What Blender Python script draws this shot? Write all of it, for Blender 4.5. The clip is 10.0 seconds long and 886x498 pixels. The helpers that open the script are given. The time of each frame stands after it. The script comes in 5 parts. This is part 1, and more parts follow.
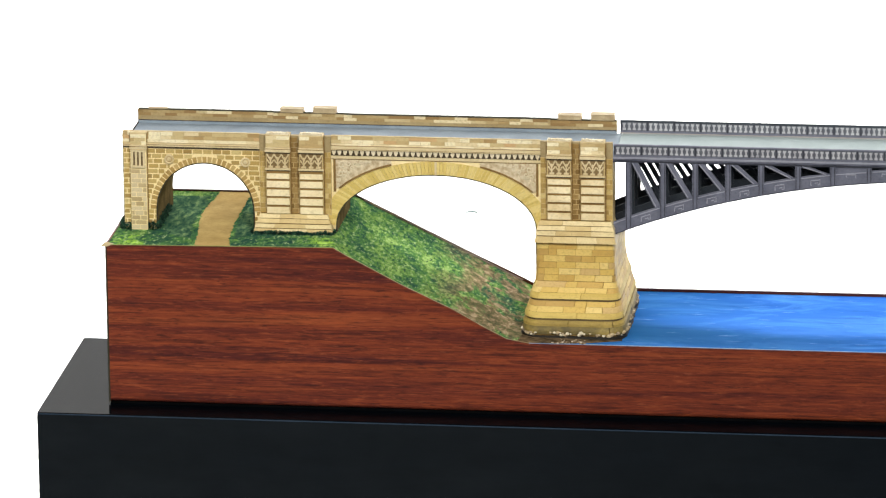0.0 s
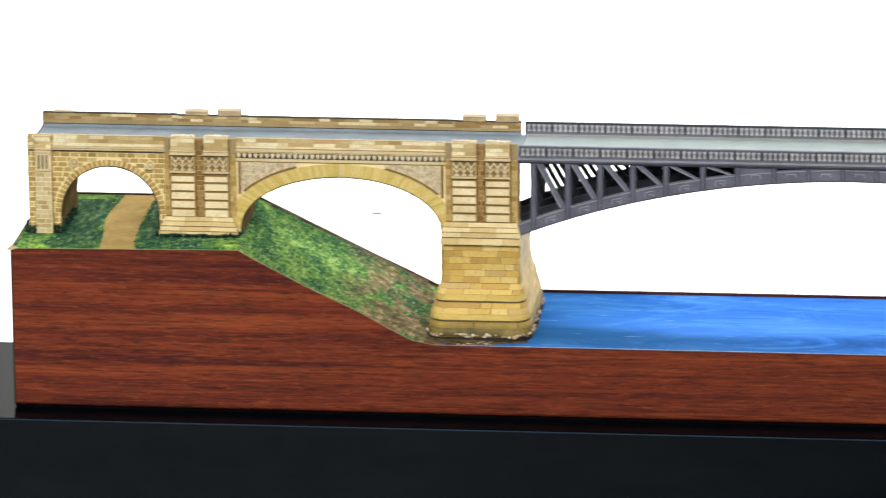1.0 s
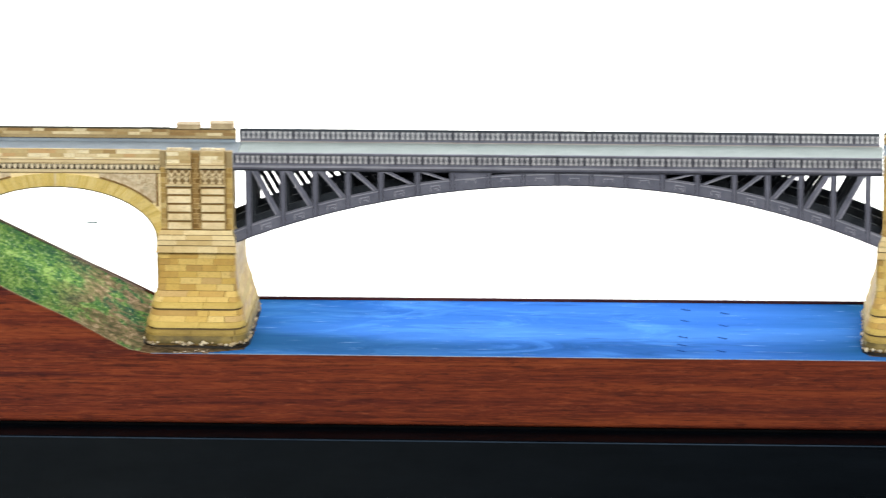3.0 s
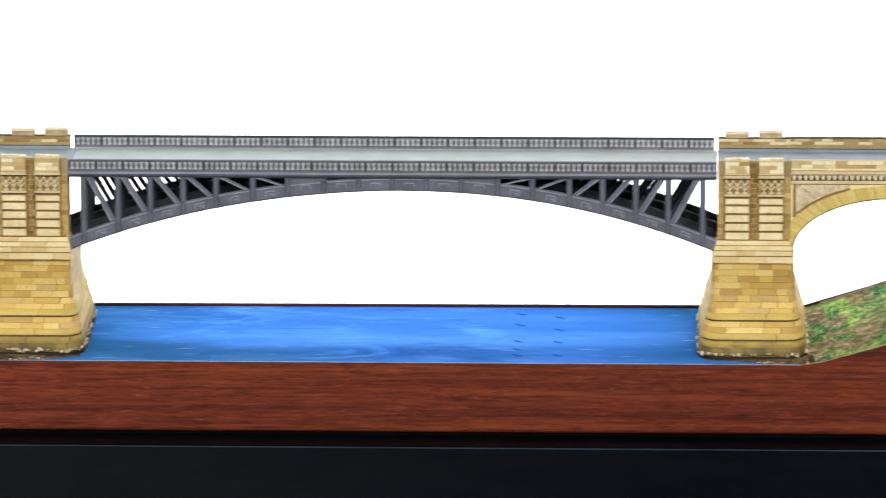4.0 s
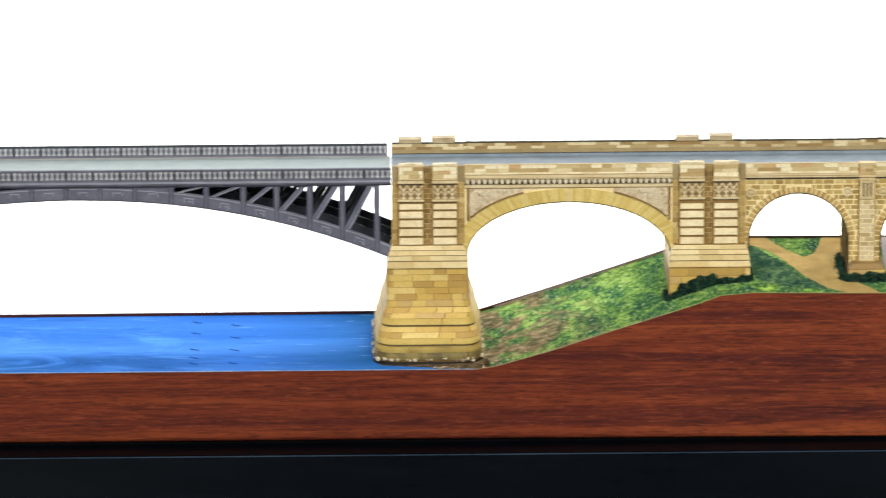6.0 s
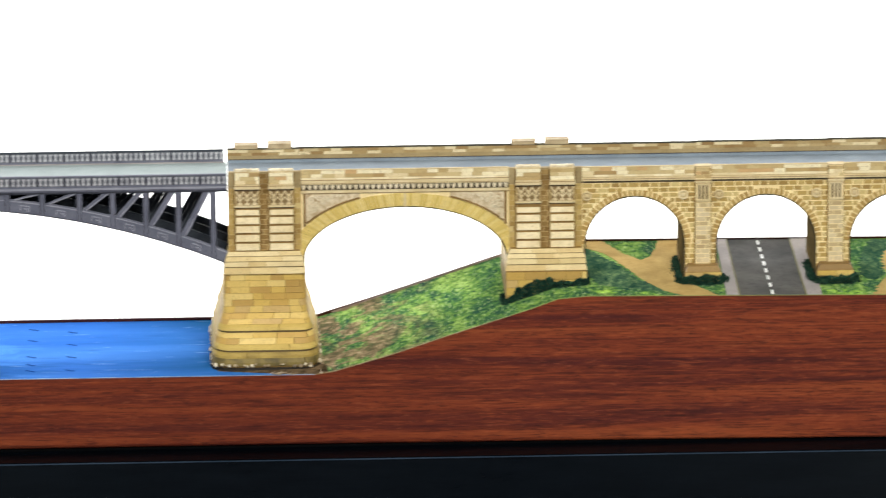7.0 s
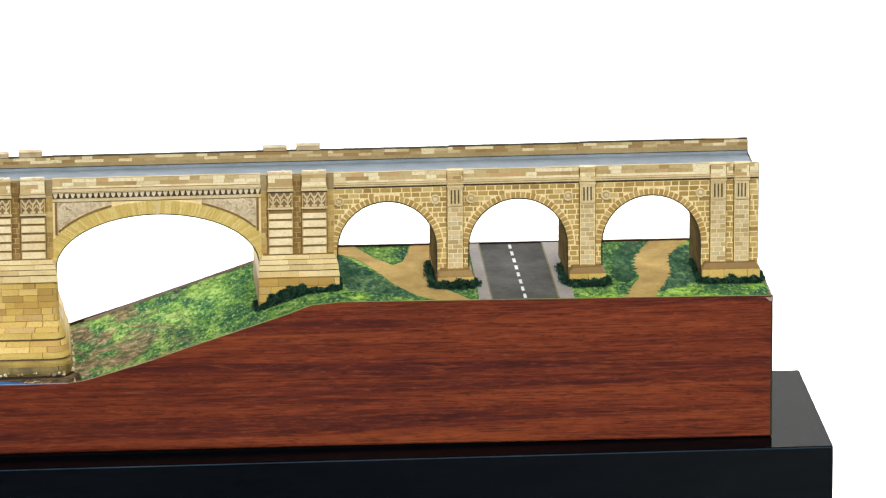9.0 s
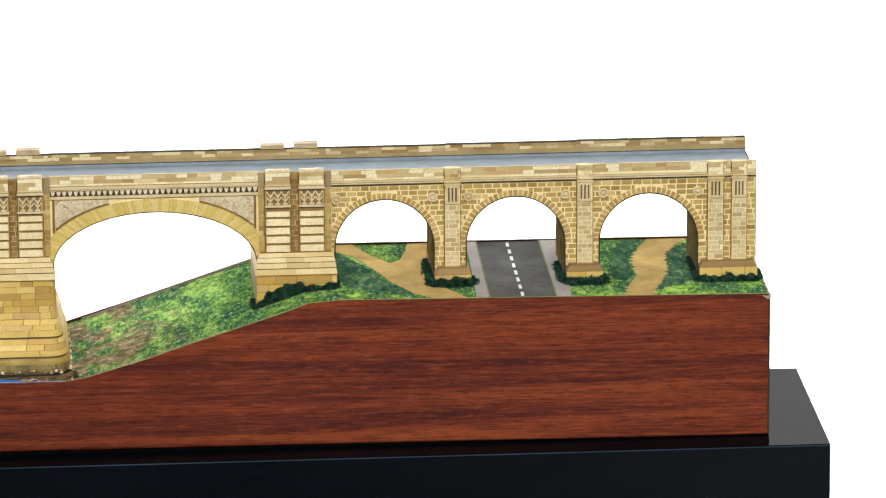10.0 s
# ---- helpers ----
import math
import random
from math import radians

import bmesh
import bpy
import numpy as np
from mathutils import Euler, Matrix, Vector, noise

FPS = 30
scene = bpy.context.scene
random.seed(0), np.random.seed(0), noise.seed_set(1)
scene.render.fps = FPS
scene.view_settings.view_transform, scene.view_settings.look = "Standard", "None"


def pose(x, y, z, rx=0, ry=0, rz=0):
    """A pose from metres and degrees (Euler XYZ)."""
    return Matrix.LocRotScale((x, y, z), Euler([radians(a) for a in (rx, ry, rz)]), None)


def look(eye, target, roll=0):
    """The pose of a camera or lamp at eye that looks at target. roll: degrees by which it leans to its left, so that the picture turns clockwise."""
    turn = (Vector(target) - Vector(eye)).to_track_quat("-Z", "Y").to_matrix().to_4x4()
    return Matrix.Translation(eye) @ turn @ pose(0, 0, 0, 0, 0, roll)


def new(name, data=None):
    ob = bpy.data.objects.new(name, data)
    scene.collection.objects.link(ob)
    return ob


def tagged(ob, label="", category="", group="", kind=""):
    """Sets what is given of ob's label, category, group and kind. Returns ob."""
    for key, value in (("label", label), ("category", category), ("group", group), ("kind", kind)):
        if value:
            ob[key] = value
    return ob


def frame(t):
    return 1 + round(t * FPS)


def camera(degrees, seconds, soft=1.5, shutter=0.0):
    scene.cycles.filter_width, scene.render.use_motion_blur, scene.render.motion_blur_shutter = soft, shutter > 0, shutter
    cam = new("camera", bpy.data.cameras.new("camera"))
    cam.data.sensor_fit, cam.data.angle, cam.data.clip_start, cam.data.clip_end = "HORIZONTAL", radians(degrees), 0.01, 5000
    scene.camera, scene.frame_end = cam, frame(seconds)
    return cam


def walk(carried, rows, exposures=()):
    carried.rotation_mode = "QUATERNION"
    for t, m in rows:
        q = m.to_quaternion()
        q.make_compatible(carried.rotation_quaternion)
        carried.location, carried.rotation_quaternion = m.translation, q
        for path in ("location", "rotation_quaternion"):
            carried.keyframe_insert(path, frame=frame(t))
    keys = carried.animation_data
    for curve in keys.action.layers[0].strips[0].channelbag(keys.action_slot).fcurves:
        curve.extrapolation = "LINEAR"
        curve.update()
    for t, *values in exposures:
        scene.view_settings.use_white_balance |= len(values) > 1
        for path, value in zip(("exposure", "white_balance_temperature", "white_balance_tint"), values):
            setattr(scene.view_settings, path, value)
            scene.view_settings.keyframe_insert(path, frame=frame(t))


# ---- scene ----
from mathutils.geometry import tessellate_polygon

# A long lens on a tripod, panning along the model. Seconds, yaw, pitch, roll in degrees.
cam = camera(7.890, 10.0, soft=1.25, shutter=0.5)
EYE = (0.4781, -2.6253, 0.8271)
PAN = [
    (0.0, 7.494, -16.035, -0.613),
    (0.2, 7.437, -16.035, -0.613),
    (0.5, 7.239, -16.033, -0.623),
    (1.0, 6.615, -16.027, -0.617),
    (1.5, 5.953, -16.021, -0.615),
    (2.0, 5.331, -16.010, -0.572),
    (2.5, 4.668, -16.008, -0.524),
    (3.8, 2.770, -15.966, -0.442),
    (4.0, 2.451, -15.961, -0.363),
    (4.5, 1.803, -15.949, -0.366),
    (5.0, 0.978, -15.938, -0.360),
    (6.5, -1.312, -15.900, -0.345),
    (7.0, -2.081, -15.880, -0.337),
    (7.5, -2.823, -15.866, -0.323),
    (8.0, -3.631, -15.848, -0.295),
    (8.5, -4.099, -15.839, -0.297),
    (9.0, -4.376, -15.838, -0.288),
    (9.5, -4.377, -15.841, -0.269),
    (10.0, -4.400, -15.856, -0.265),
]
walk(cam, [(t, pose(*EYE, 90 + pitch, 0, yaw) @ pose(0, 0, 0, 0, 0, roll)) for t, yaw, pitch, roll in PAN])

MM = 0.001

# ---- light: a bright white photo set, soft lamps above and in front ----
world = bpy.data.worlds.new("world")
scene.world = world
world.use_nodes = True
world.node_tree.nodes["Background"].inputs[0].default_value = (0.9, 0.95, 1.0, 1)
world.node_tree.nodes["Background"].inputs[1].default_value = 0.05


def softbox(name, eye, target, size_x, size_y, watts, colour=(1, 1, 1)):
    lamp = bpy.data.lights.new(name, "AREA")
    lamp.shape, lamp.size, lamp.size_y, lamp.energy, lamp.color = "RECTANGLE", size_x, size_y, watts, colour
    ob = new(name, lamp)
    ob.matrix_world = look(eye, target)
    return ob


softbox("softbox_key", (1.3, -2.5, 2.4), (0.38, 0.0, 0.08), 1.3, 0.9, 106.5, (0.99, 0.985, 0.91))
softbox("softbox_fill", (-0.9, -2.3, 1.5), (0.38, 0.0, 0.08), 1.3, 0.9, 38, (0.99, 0.985, 0.93))
softbox("softbox_top", (0.4, 0.86, 1.75), (0.4, 0.02, 0.06), 1.3, 0.16, 10)

# ---- materials ----


def material(name, colour, rough=0.6, spec=0.3, metal=0.0):
    m = bpy.data.materials.new(name)
    m.use_nodes = True
    b = m.node_tree.nodes["Principled BSDF"]
    b.inputs["Base Color"].default_value = (*colour, 1)
    b.inputs["Roughness"].default_value = rough
    b.inputs["Specular IOR Level"].default_value = spec
    b.inputs["Metallic"].default_value = metal
    return m, m.node_tree, b


def node(tree, kind, **settings):
    n = tree.nodes.new(kind)
    for key, value in settings.items():
        if key == "inputs":
            for k, v in value.items():
                n.inputs[k].default_value = v
        else:
            setattr(n, key, value)
    return n


def ramp(tree, source, stops, interpolation="LINEAR"):
    n = tree.nodes.new("ShaderNodeValToRGB")
    n.color_ramp.interpolation = interpolation
    els = n.color_ramp.elements
    while len(els) < len(stops):
        els.new(0.5)
    for el, (pos, col) in zip(els, stops):
        el.position, el.color = pos, (*col, 1)
    tree.links.new(source, n.inputs[0])
    return n.outputs[0]


def coords(tree, scale=(1, 1, 1), rotation=(0, 0, 0)):
    mp = node(tree, "ShaderNodeMapping", inputs={"Scale": scale, "Rotation": rotation})
    geo = tree.nodes.new("ShaderNodeNewGeometry")
    tree.links.new(geo.outputs["Position"], mp.inputs["Vector"])
    return mp.outputs[0]


def noise_tex(tree, vec, scale, detail=4.0, rough=0.6, distortion=0.0):
    n = node(tree, "ShaderNodeTexNoise", inputs={"Scale": scale, "Detail": detail, "Roughness": rough, "Distortion": distortion})
    tree.links.new(vec, n.inputs["Vector"])
    return n.outputs["Fac"]


def mix(tree, a, b, fac, mode="MIX"):
    n = tree.nodes.new("ShaderNodeMix")
    n.data_type, n.blend_type = "RGBA", mode
    for sock, v in ((n.inputs["Factor"], fac), (n.inputs["A"], a), (n.inputs["B"], b)):
        if isinstance(v, (int, float)):
            sock.default_value = v
        elif isinstance(v, tuple):
            sock.default_value = (*v, 1)
        else:
            tree.links.new(v, sock)
    return n.outputs["Result"]


def bump(tree, b, height, strength=0.3, distance=0.0002):
    n = node(tree, "ShaderNodeBump", inputs={"Strength": strength, "Distance": distance})
    tree.links.new(height, n.inputs["Height"])
    tree.links.new(n.outputs[0], b.inputs["Normal"])


def printed(name, light, dark, rough=0.55, per_piece=0.0, scale=260.0, pieces=None, spec=0.25):
    """Printed card: mottled ink at two scales, each piece a shade of its own."""
    m, t, b = material(name, light, rough, spec)
    v = coords(t)
    fine = noise_tex(t, v, scale * 4, 3)
    coarse = noise_tex(t, v, scale * 0.35, 3)
    base = ramp(t, coarse, [(0.3, dark), (0.7, light)])
    if pieces:
        info = t.nodes.new("ShaderNodeObjectInfo")
        base2 = ramp(t, info.outputs["Random"], pieces, "CONSTANT")
        base = mix(t, base, base2, per_piece)
    col = mix(t, base, tuple(c * 0.62 for c in dark), ramp(t, fine, [(0.5, (0, 0, 0)), (0.78, (0.55, 0.55, 0.55))]))
    t.links.new(col, b.inputs["Base Color"])
    bump(t, b, fine, 0.25, 0.00015)
    return m


def island_mix(name, shades):
    """Loose small pieces in one mesh, each with a shade of its own."""
    m, t, b = material(name, (0.3, 0.2, 0.1), 0.7, 0.2)
    geo = t.nodes.new("ShaderNodeNewGeometry")
    t.links.new(ramp(t, geo.outputs["Random Per Island"], shades, "CONSTANT"), b.inputs["Base Color"])
    return m


STONE = printed("printed_stone", (0.62, 0.47, 0.235), (0.47, 0.33, 0.145))
STONE_PALE = printed("pale_printed_stone", (0.74, 0.62, 0.40), (0.58, 0.45, 0.24))
STONE_BROWN = printed("brown_printed_stone", (0.30, 0.18, 0.06), (0.20, 0.115, 0.035))
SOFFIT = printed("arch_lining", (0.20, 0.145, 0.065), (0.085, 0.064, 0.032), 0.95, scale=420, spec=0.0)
CONTACT_DARK = printed("contact_shadow_black", (0.016, 0.012, 0.007), (0.008, 0.006, 0.004))
EARTH = printed("river_earth", (0.20, 0.135, 0.075), (0.03, 0.022, 0.013), 0.95, scale=900, spec=0.0)
JOINT = printed("pale_joints", (0.93, 0.79, 0.46), (0.80, 0.64, 0.34))
JOINT_DARK = printed("dark_joints", (0.33, 0.21, 0.06), (0.22, 0.13, 0.03))
BRICK = printed("wall_stone", (0.495, 0.364, 0.147), (0.396, 0.281, 0.098), per_piece=0.8, pieces=[
    (0.0, (0.386, 0.25, 0.0784)), (0.22, (0.465, 0.312, 0.098)), (0.5, (0.544, 0.39, 0.147)), (0.77, (0.307, 0.187, 0.0539)), (0.88, (0.653, 0.51, 0.23))])
BRICK_PARAPET = printed("parapet_stone", (0.6, 0.47, 0.26), (0.5, 0.36, 0.18), per_piece=0.85, pieces=[
    (0.0, (0.48, 0.34, 0.15)), (0.16, (0.60, 0.47, 0.24)), (0.38, (0.54, 0.40, 0.19)), (0.50, (0.92, 0.83, 0.58)), (0.74, (0.39, 0.25, 0.10)), (0.82, (0.78, 0.65, 0.40)), (0.95, (0.60, 0.38, 0.18))])
BRICK_CREAM = printed("cream_parapet_stone", (0.84, 0.74, 0.50), (0.68, 0.56, 0.33), per_piece=0.6, pieces=[
    (0.0, (0.86, 0.77, 0.53)), (0.45, (0.72, 0.60, 0.36)), (0.75, (0.92, 0.84, 0.62))])
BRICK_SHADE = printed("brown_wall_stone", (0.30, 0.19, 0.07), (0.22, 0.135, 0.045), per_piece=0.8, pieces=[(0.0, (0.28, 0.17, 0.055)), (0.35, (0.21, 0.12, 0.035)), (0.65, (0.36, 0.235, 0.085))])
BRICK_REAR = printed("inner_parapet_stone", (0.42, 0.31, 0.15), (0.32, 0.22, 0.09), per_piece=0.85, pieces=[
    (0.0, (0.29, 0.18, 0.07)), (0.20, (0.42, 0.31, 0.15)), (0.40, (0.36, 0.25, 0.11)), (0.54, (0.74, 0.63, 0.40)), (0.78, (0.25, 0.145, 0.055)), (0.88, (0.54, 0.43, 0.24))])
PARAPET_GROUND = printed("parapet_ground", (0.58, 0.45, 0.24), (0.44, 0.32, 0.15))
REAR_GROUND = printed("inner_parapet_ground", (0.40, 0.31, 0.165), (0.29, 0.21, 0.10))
REAR_CAP = printed("weathered_cap_stone", (0.50, 0.40, 0.25), (0.33, 0.245, 0.14), scale=500)
CAP_CREST = printed("pale_crest", (0.88, 0.80, 0.62), (0.50, 0.38, 0.20), scale=700)
GAP_BLACK = printed("gap_shadow_black", (0.004, 0.004, 0.005), (0.002, 0.002, 0.002), 1.0, spec=0.0)
ROAD_EDGE = printed("olive_road_edge", (0.24, 0.225, 0.115), (0.15, 0.14, 0.08), 0.8)
BRICK_PIER = printed("pier_stone", (0.62, 0.43, 0.13), (0.5, 0.33, 0.09), per_piece=0.58, pieces=[
    (0.0, (0.60, 0.40, 0.10)), (0.25, (0.48, 0.285, 0.07)), (0.45, (0.72, 0.52, 0.17)), (0.66, (0.38, 0.22, 0.065)), (0.80, (0.80, 0.62, 0.25)), (0.90, (0.52, 0.35, 0.165))])
VOUSSOIR = printed("arch_stone", (0.72, 0.55, 0.18), (0.60, 0.43, 0.125), per_piece=0.55, pieces=[
    (0.0, (0.74, 0.56, 0.185)), (0.4, (0.64, 0.465, 0.135)), (0.7, (0.82, 0.66, 0.285))])
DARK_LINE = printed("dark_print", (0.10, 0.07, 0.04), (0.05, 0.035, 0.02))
ASPHALT_DECK = printed("blue_grey_deck", (0.255, 0.305, 0.36), (0.19, 0.232, 0.28), 0.55)
IRON_DECK = printed("pale_grey_deck", (0.36, 0.42, 0.43), (0.30, 0.355, 0.365), 0.55)
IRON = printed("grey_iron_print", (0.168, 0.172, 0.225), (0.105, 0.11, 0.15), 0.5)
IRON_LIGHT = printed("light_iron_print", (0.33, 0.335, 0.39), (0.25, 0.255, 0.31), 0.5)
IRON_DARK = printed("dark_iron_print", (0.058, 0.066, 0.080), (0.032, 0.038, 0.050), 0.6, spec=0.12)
PIER_ROLL = printed("pale_pier_roll", (0.62, 0.455, 0.135), (0.46, 0.32, 0.08), per_piece=0.4, scale=340, pieces=[(0.0, (0.62, 0.455, 0.135)), (0.5, (0.50, 0.355, 0.095))])
PIER_SHADED = printed("deep_shaded_pier_stone", (0.27, 0.195, 0.055), (0.085, 0.064, 0.022), scale=420)
PIER_JOINT = printed("pier_joints", (0.24, 0.145, 0.042), (0.15, 0.09, 0.026))
PIER_LINE = printed("dark_pier_line", (0.10, 0.062, 0.02), (0.06, 0.037, 0.012))
PIER_FOOT = printed("shaded_pier_stone", (0.44, 0.31, 0.08), (0.21, 0.145, 0.04), scale=300, per_piece=0.3, pieces=[(0.0, (0.43, 0.305, 0.075)), (0.5, (0.33, 0.23, 0.055))])
RAIL_WHITE = printed("railing_white", (0.54, 0.54, 0.565), (0.31, 0.31, 0.345), 0.5, scale=500)
ASPHALT = printed("printed_asphalt", (0.135, 0.130, 0.125), (0.058, 0.058, 0.058), 0.8, scale=110, spec=0.08)
PAVING = printed("printed_pavement", (0.42, 0.385, 0.375), (0.29, 0.265, 0.265), 0.8, scale=120, spec=0.08)
LINE_WHITE = printed("road_paint", (0.85, 0.85, 0.85), (0.75, 0.75, 0.75), 0.6)
PATH = printed("sand_path", (0.56, 0.40, 0.16), (0.39, 0.26, 0.095), 0.9, spec=0.02)
PEBBLE_MIX = island_mix("mixed_pebbles", [(0.0, (0.13, 0.09, 0.05)), (0.35, (0.30, 0.22, 0.14)), (0.6, (0.09, 0.06, 0.04)), (0.8, (0.62, 0.52, 0.42))])
PEBBLE = printed("pebbles", (0.6, 0.5, 0.36), (0.25, 0.19, 0.12), 0.6, per_piece=0.8, pieces=[
    (0.0, (0.75, 0.66, 0.5)), (0.35, (0.30, 0.22, 0.13)), (0.6, (0.5, 0.38, 0.22)), (0.85, (0.12, 0.09, 0.06))])

BRICK_PALE = printed("pale_wall_stone", (0.66, 0.56, 0.38), (0.56, 0.45, 0.28), per_piece=0.8, pieces=[
    (0.0, (0.60, 0.48, 0.29)), (0.3, (0.47, 0.34, 0.17)), (0.6, (0.66, 0.54, 0.34)), (0.85, (0.40, 0.28, 0.13))])
DENTIL = printed("dentil_stone", (0.78, 0.69, 0.52), (0.62, 0.52, 0.34))
BLOCK = printed("rusticated_stone", (0.88, 0.75, 0.50), (0.68, 0.53, 0.29))
CAP_STONE = printed("cap_stone", (0.72, 0.58, 0.34), (0.50, 0.36, 0.17), scale=500)
PEDESTAL = printed("pedestal_stone", (0.72, 0.56, 0.28), (0.52, 0.37, 0.16), per_piece=0.45, scale=420, pieces=[(0.0, (0.72, 0.56, 0.29)), (0.35, (0.58, 0.42, 0.19)), (0.65, (0.84, 0.71, 0.43))])
EDGE = printed("cut_card_edge", (0.055, 0.047, 0.030), (0.028, 0.026, 0.018), 0.8, spec=0.1)
RING = printed("small_arch_stone", (0.46, 0.31, 0.11), (0.36, 0.23, 0.07), per_piece=0.7, pieces=[
    (0.0, (0.50, 0.33, 0.115)), (0.4, (0.42, 0.265, 0.085)), (0.7, (0.60, 0.43, 0.18))])
CAPITAL_GROUND = printed("carved_hollows", (0.30, 0.20, 0.095), (0.19, 0.12, 0.05))
SLIT = printed("slit_hollows", (0.20, 0.14, 0.07), (0.12, 0.08, 0.035))
ORNAMENT = printed("carved_ground", (0.80, 0.69, 0.50), (0.42, 0.30, 0.17), scale=1500)
IRON_LINE = printed("iron_line", (0.05, 0.052, 0.07), (0.035, 0.037, 0.05))
RAIL_GROUND = printed("railing_ground", (0.135, 0.14, 0.165), (0.075, 0.08, 0.10), scale=500)
WATER_DARK = printed("dark_blue_print", (0.018, 0.075, 0.32), (0.012, 0.055, 0.24), 0.9, spec=0.0)
PAPER_GRASS = printed("grass_sheet_edge", (0.34, 0.34, 0.12), (0.20, 0.24, 0.07), scale=500)
PAPER_TAN = printed("bank_sheet_edge", (0.40, 0.30, 0.16), (0.20, 0.13, 0.06), scale=700)
PAPER_PINK = printed("pink_sheet_edge", (0.46, 0.36, 0.32), (0.30, 0.22, 0.19), scale=700)
PAPER_BLUE = printed("river_sheet_edge", (0.36, 0.44, 0.56), (0.12, 0.22, 0.42), scale=300)
CREASE = printed("grey_crease", (0.13, 0.19, 0.18), (0.07, 0.11, 0.11))
FLOOR = printed("studio_floor", (0.16, 0.155, 0.15), (0.13, 0.125, 0.12), 0.5, scale=8)
WALL = printed("studio_wall", (0.42, 0.42, 0.42), (0.39, 0.39, 0.385), 0.85, scale=8)
TABLE = printed("dark_table", (0.03, 0.03, 0.032), (0.02, 0.02, 0.022), 0.6)


def grass_material(name, earth_top, k, lean):
    """Brushed dabs of lime, leaf green and teal ink along the slope, with bare pinkish earth below a height."""
    m, t, b = material(name, (0.1, 0.2, 0.04), 0.9, 0.0)
    v = coords(t, (1, 0.4, 1))
    brushed = coords(t, (0.55, 0.55, 1.25), (0, lean, 0))
    patches = noise_tex(t, v, 62, 3, 0.6, 0.4)
    dabs = noise_tex(t, brushed, 380, 5, 0.72, 0.5)
    blades = noise_tex(t, v, 760, 3, 0.65, 0.3)
    both = node(t, "ShaderNodeMath", operation="ADD")
    half = node(t, "ShaderNodeMath", operation="MULTIPLY", inputs={1: 0.55})
    lead = node(t, "ShaderNodeMath", operation="MULTIPLY", inputs={1: 0.55})
    t.links.new(dabs, lead.inputs[0])
    t.links.new(lead.outputs[0], both.inputs[0])
    t.links.new(patches, half.inputs[0])
    t.links.new(half.outputs[0], both.inputs[1])
    col = ramp(t, both.outputs[0], [(0.42, (0.026, 0.078, 0.060)), (0.49, (0.046, 0.125, 0.058)), (0.545, (0.085, 0.200, 0.060)), (0.60, (0.165 * k, 0.305 * k, 0.066)), (0.68, (0.34 * k, 0.51 * k, 0.14))])
    col = mix(t, col, (0.42, 0.54, 0.25), ramp(t, blades, [(0.555, (0, 0, 0)), (0.66, (0.72, 0.72, 0.72))]))
    col = mix(t, col, (0.018, 0.056, 0.042), ramp(t, blades, [(0.35, (0.85, 0.85, 0.85)), (0.455, (0, 0, 0))]))
    # bare earth on the banks near the river
    geo = t.nodes.new("ShaderNodeNewGeometry")
    sep = t.nodes.new("ShaderNodeSeparateXYZ")
    t.links.new(geo.outputs["Position"], sep.inputs[0])
    low = node(t, "ShaderNodeMapRange", inputs={"From Min": earth_top, "From Max": earth_top - 0.010, "To Min": 0.0, "To Max": 1.0})
    t.links.new(sep.outputs["Z"], low.inputs["Value"])
    spots = noise_tex(t, brushed, 105, 4, 0.65, 0.6)
    add = node(t, "ShaderNodeMath", operation="MULTIPLY")
    t.links.new(low.outputs[0], add.inputs[0])
    t.links.new(ramp(t, spots, [(0.44, (0, 0, 0)), (0.52, (0.85, 0.85, 0.85))]), add.inputs[1])
    earth = ramp(t, dabs, [(0.34, (0.07, 0.075, 0.038)), (0.45, (0.15, 0.115, 0.066)), (0.54, (0.27, 0.175, 0.115)), (0.65, (0.52, 0.36, 0.27))])
    col = mix(t, col, earth, add.outputs[0])
    t.links.new(col, b.inputs["Base Color"])
    bump(t, b, blades, 0.4, 0.0003)
    return m


def bush_material(name, k):
    m, t, b = material(name, (0.02, 0.06, 0.04), 0.7, 0.2)
    n = noise_tex(t, coords(t), 500, 4, 0.7)
    col = ramp(t, n, [(0.34, (0.003 * k, 0.014 * k, 0.010 * k)), (0.48, (0.009 * k, 0.036 * k, 0.024 * k)), (0.58, (0.032 * k, 0.095 * k, 0.056 * k)), (0.72, (0.09 * k, 0.18 * k, 0.09 * k))])
    t.links.new(col, b.inputs["Base Color"])
    bump(t, b, n, 0.5, 0.0003)
    return m


def cover_material():
    m, t, b = material("printed_ground_cover", (0.05, 0.12, 0.06), 0.9, 0.0)
    v = coords(t, (1, 0.4, 1))
    dabs = noise_tex(t, v, 380, 6, 0.75, 0.4)
    wide = noise_tex(t, v, 70, 2, 0.5)
    col = ramp(t, dabs, [(0.32, (0.014, 0.048, 0.034)), (0.43, (0.038, 0.092, 0.062)), (0.53, (0.080, 0.160, 0.085)), (0.64, (0.22, 0.32, 0.14))])
    col = mix(t, col, (0.012, 0.050, 0.030), ramp(t, wide, [(0.35, (0.5, 0.5, 0.5)), (0.55, (0, 0, 0))]))
    t.links.new(col, b.inputs["Base Color"])
    bump(t, b, dabs, 0.4, 0.0003)
    return m


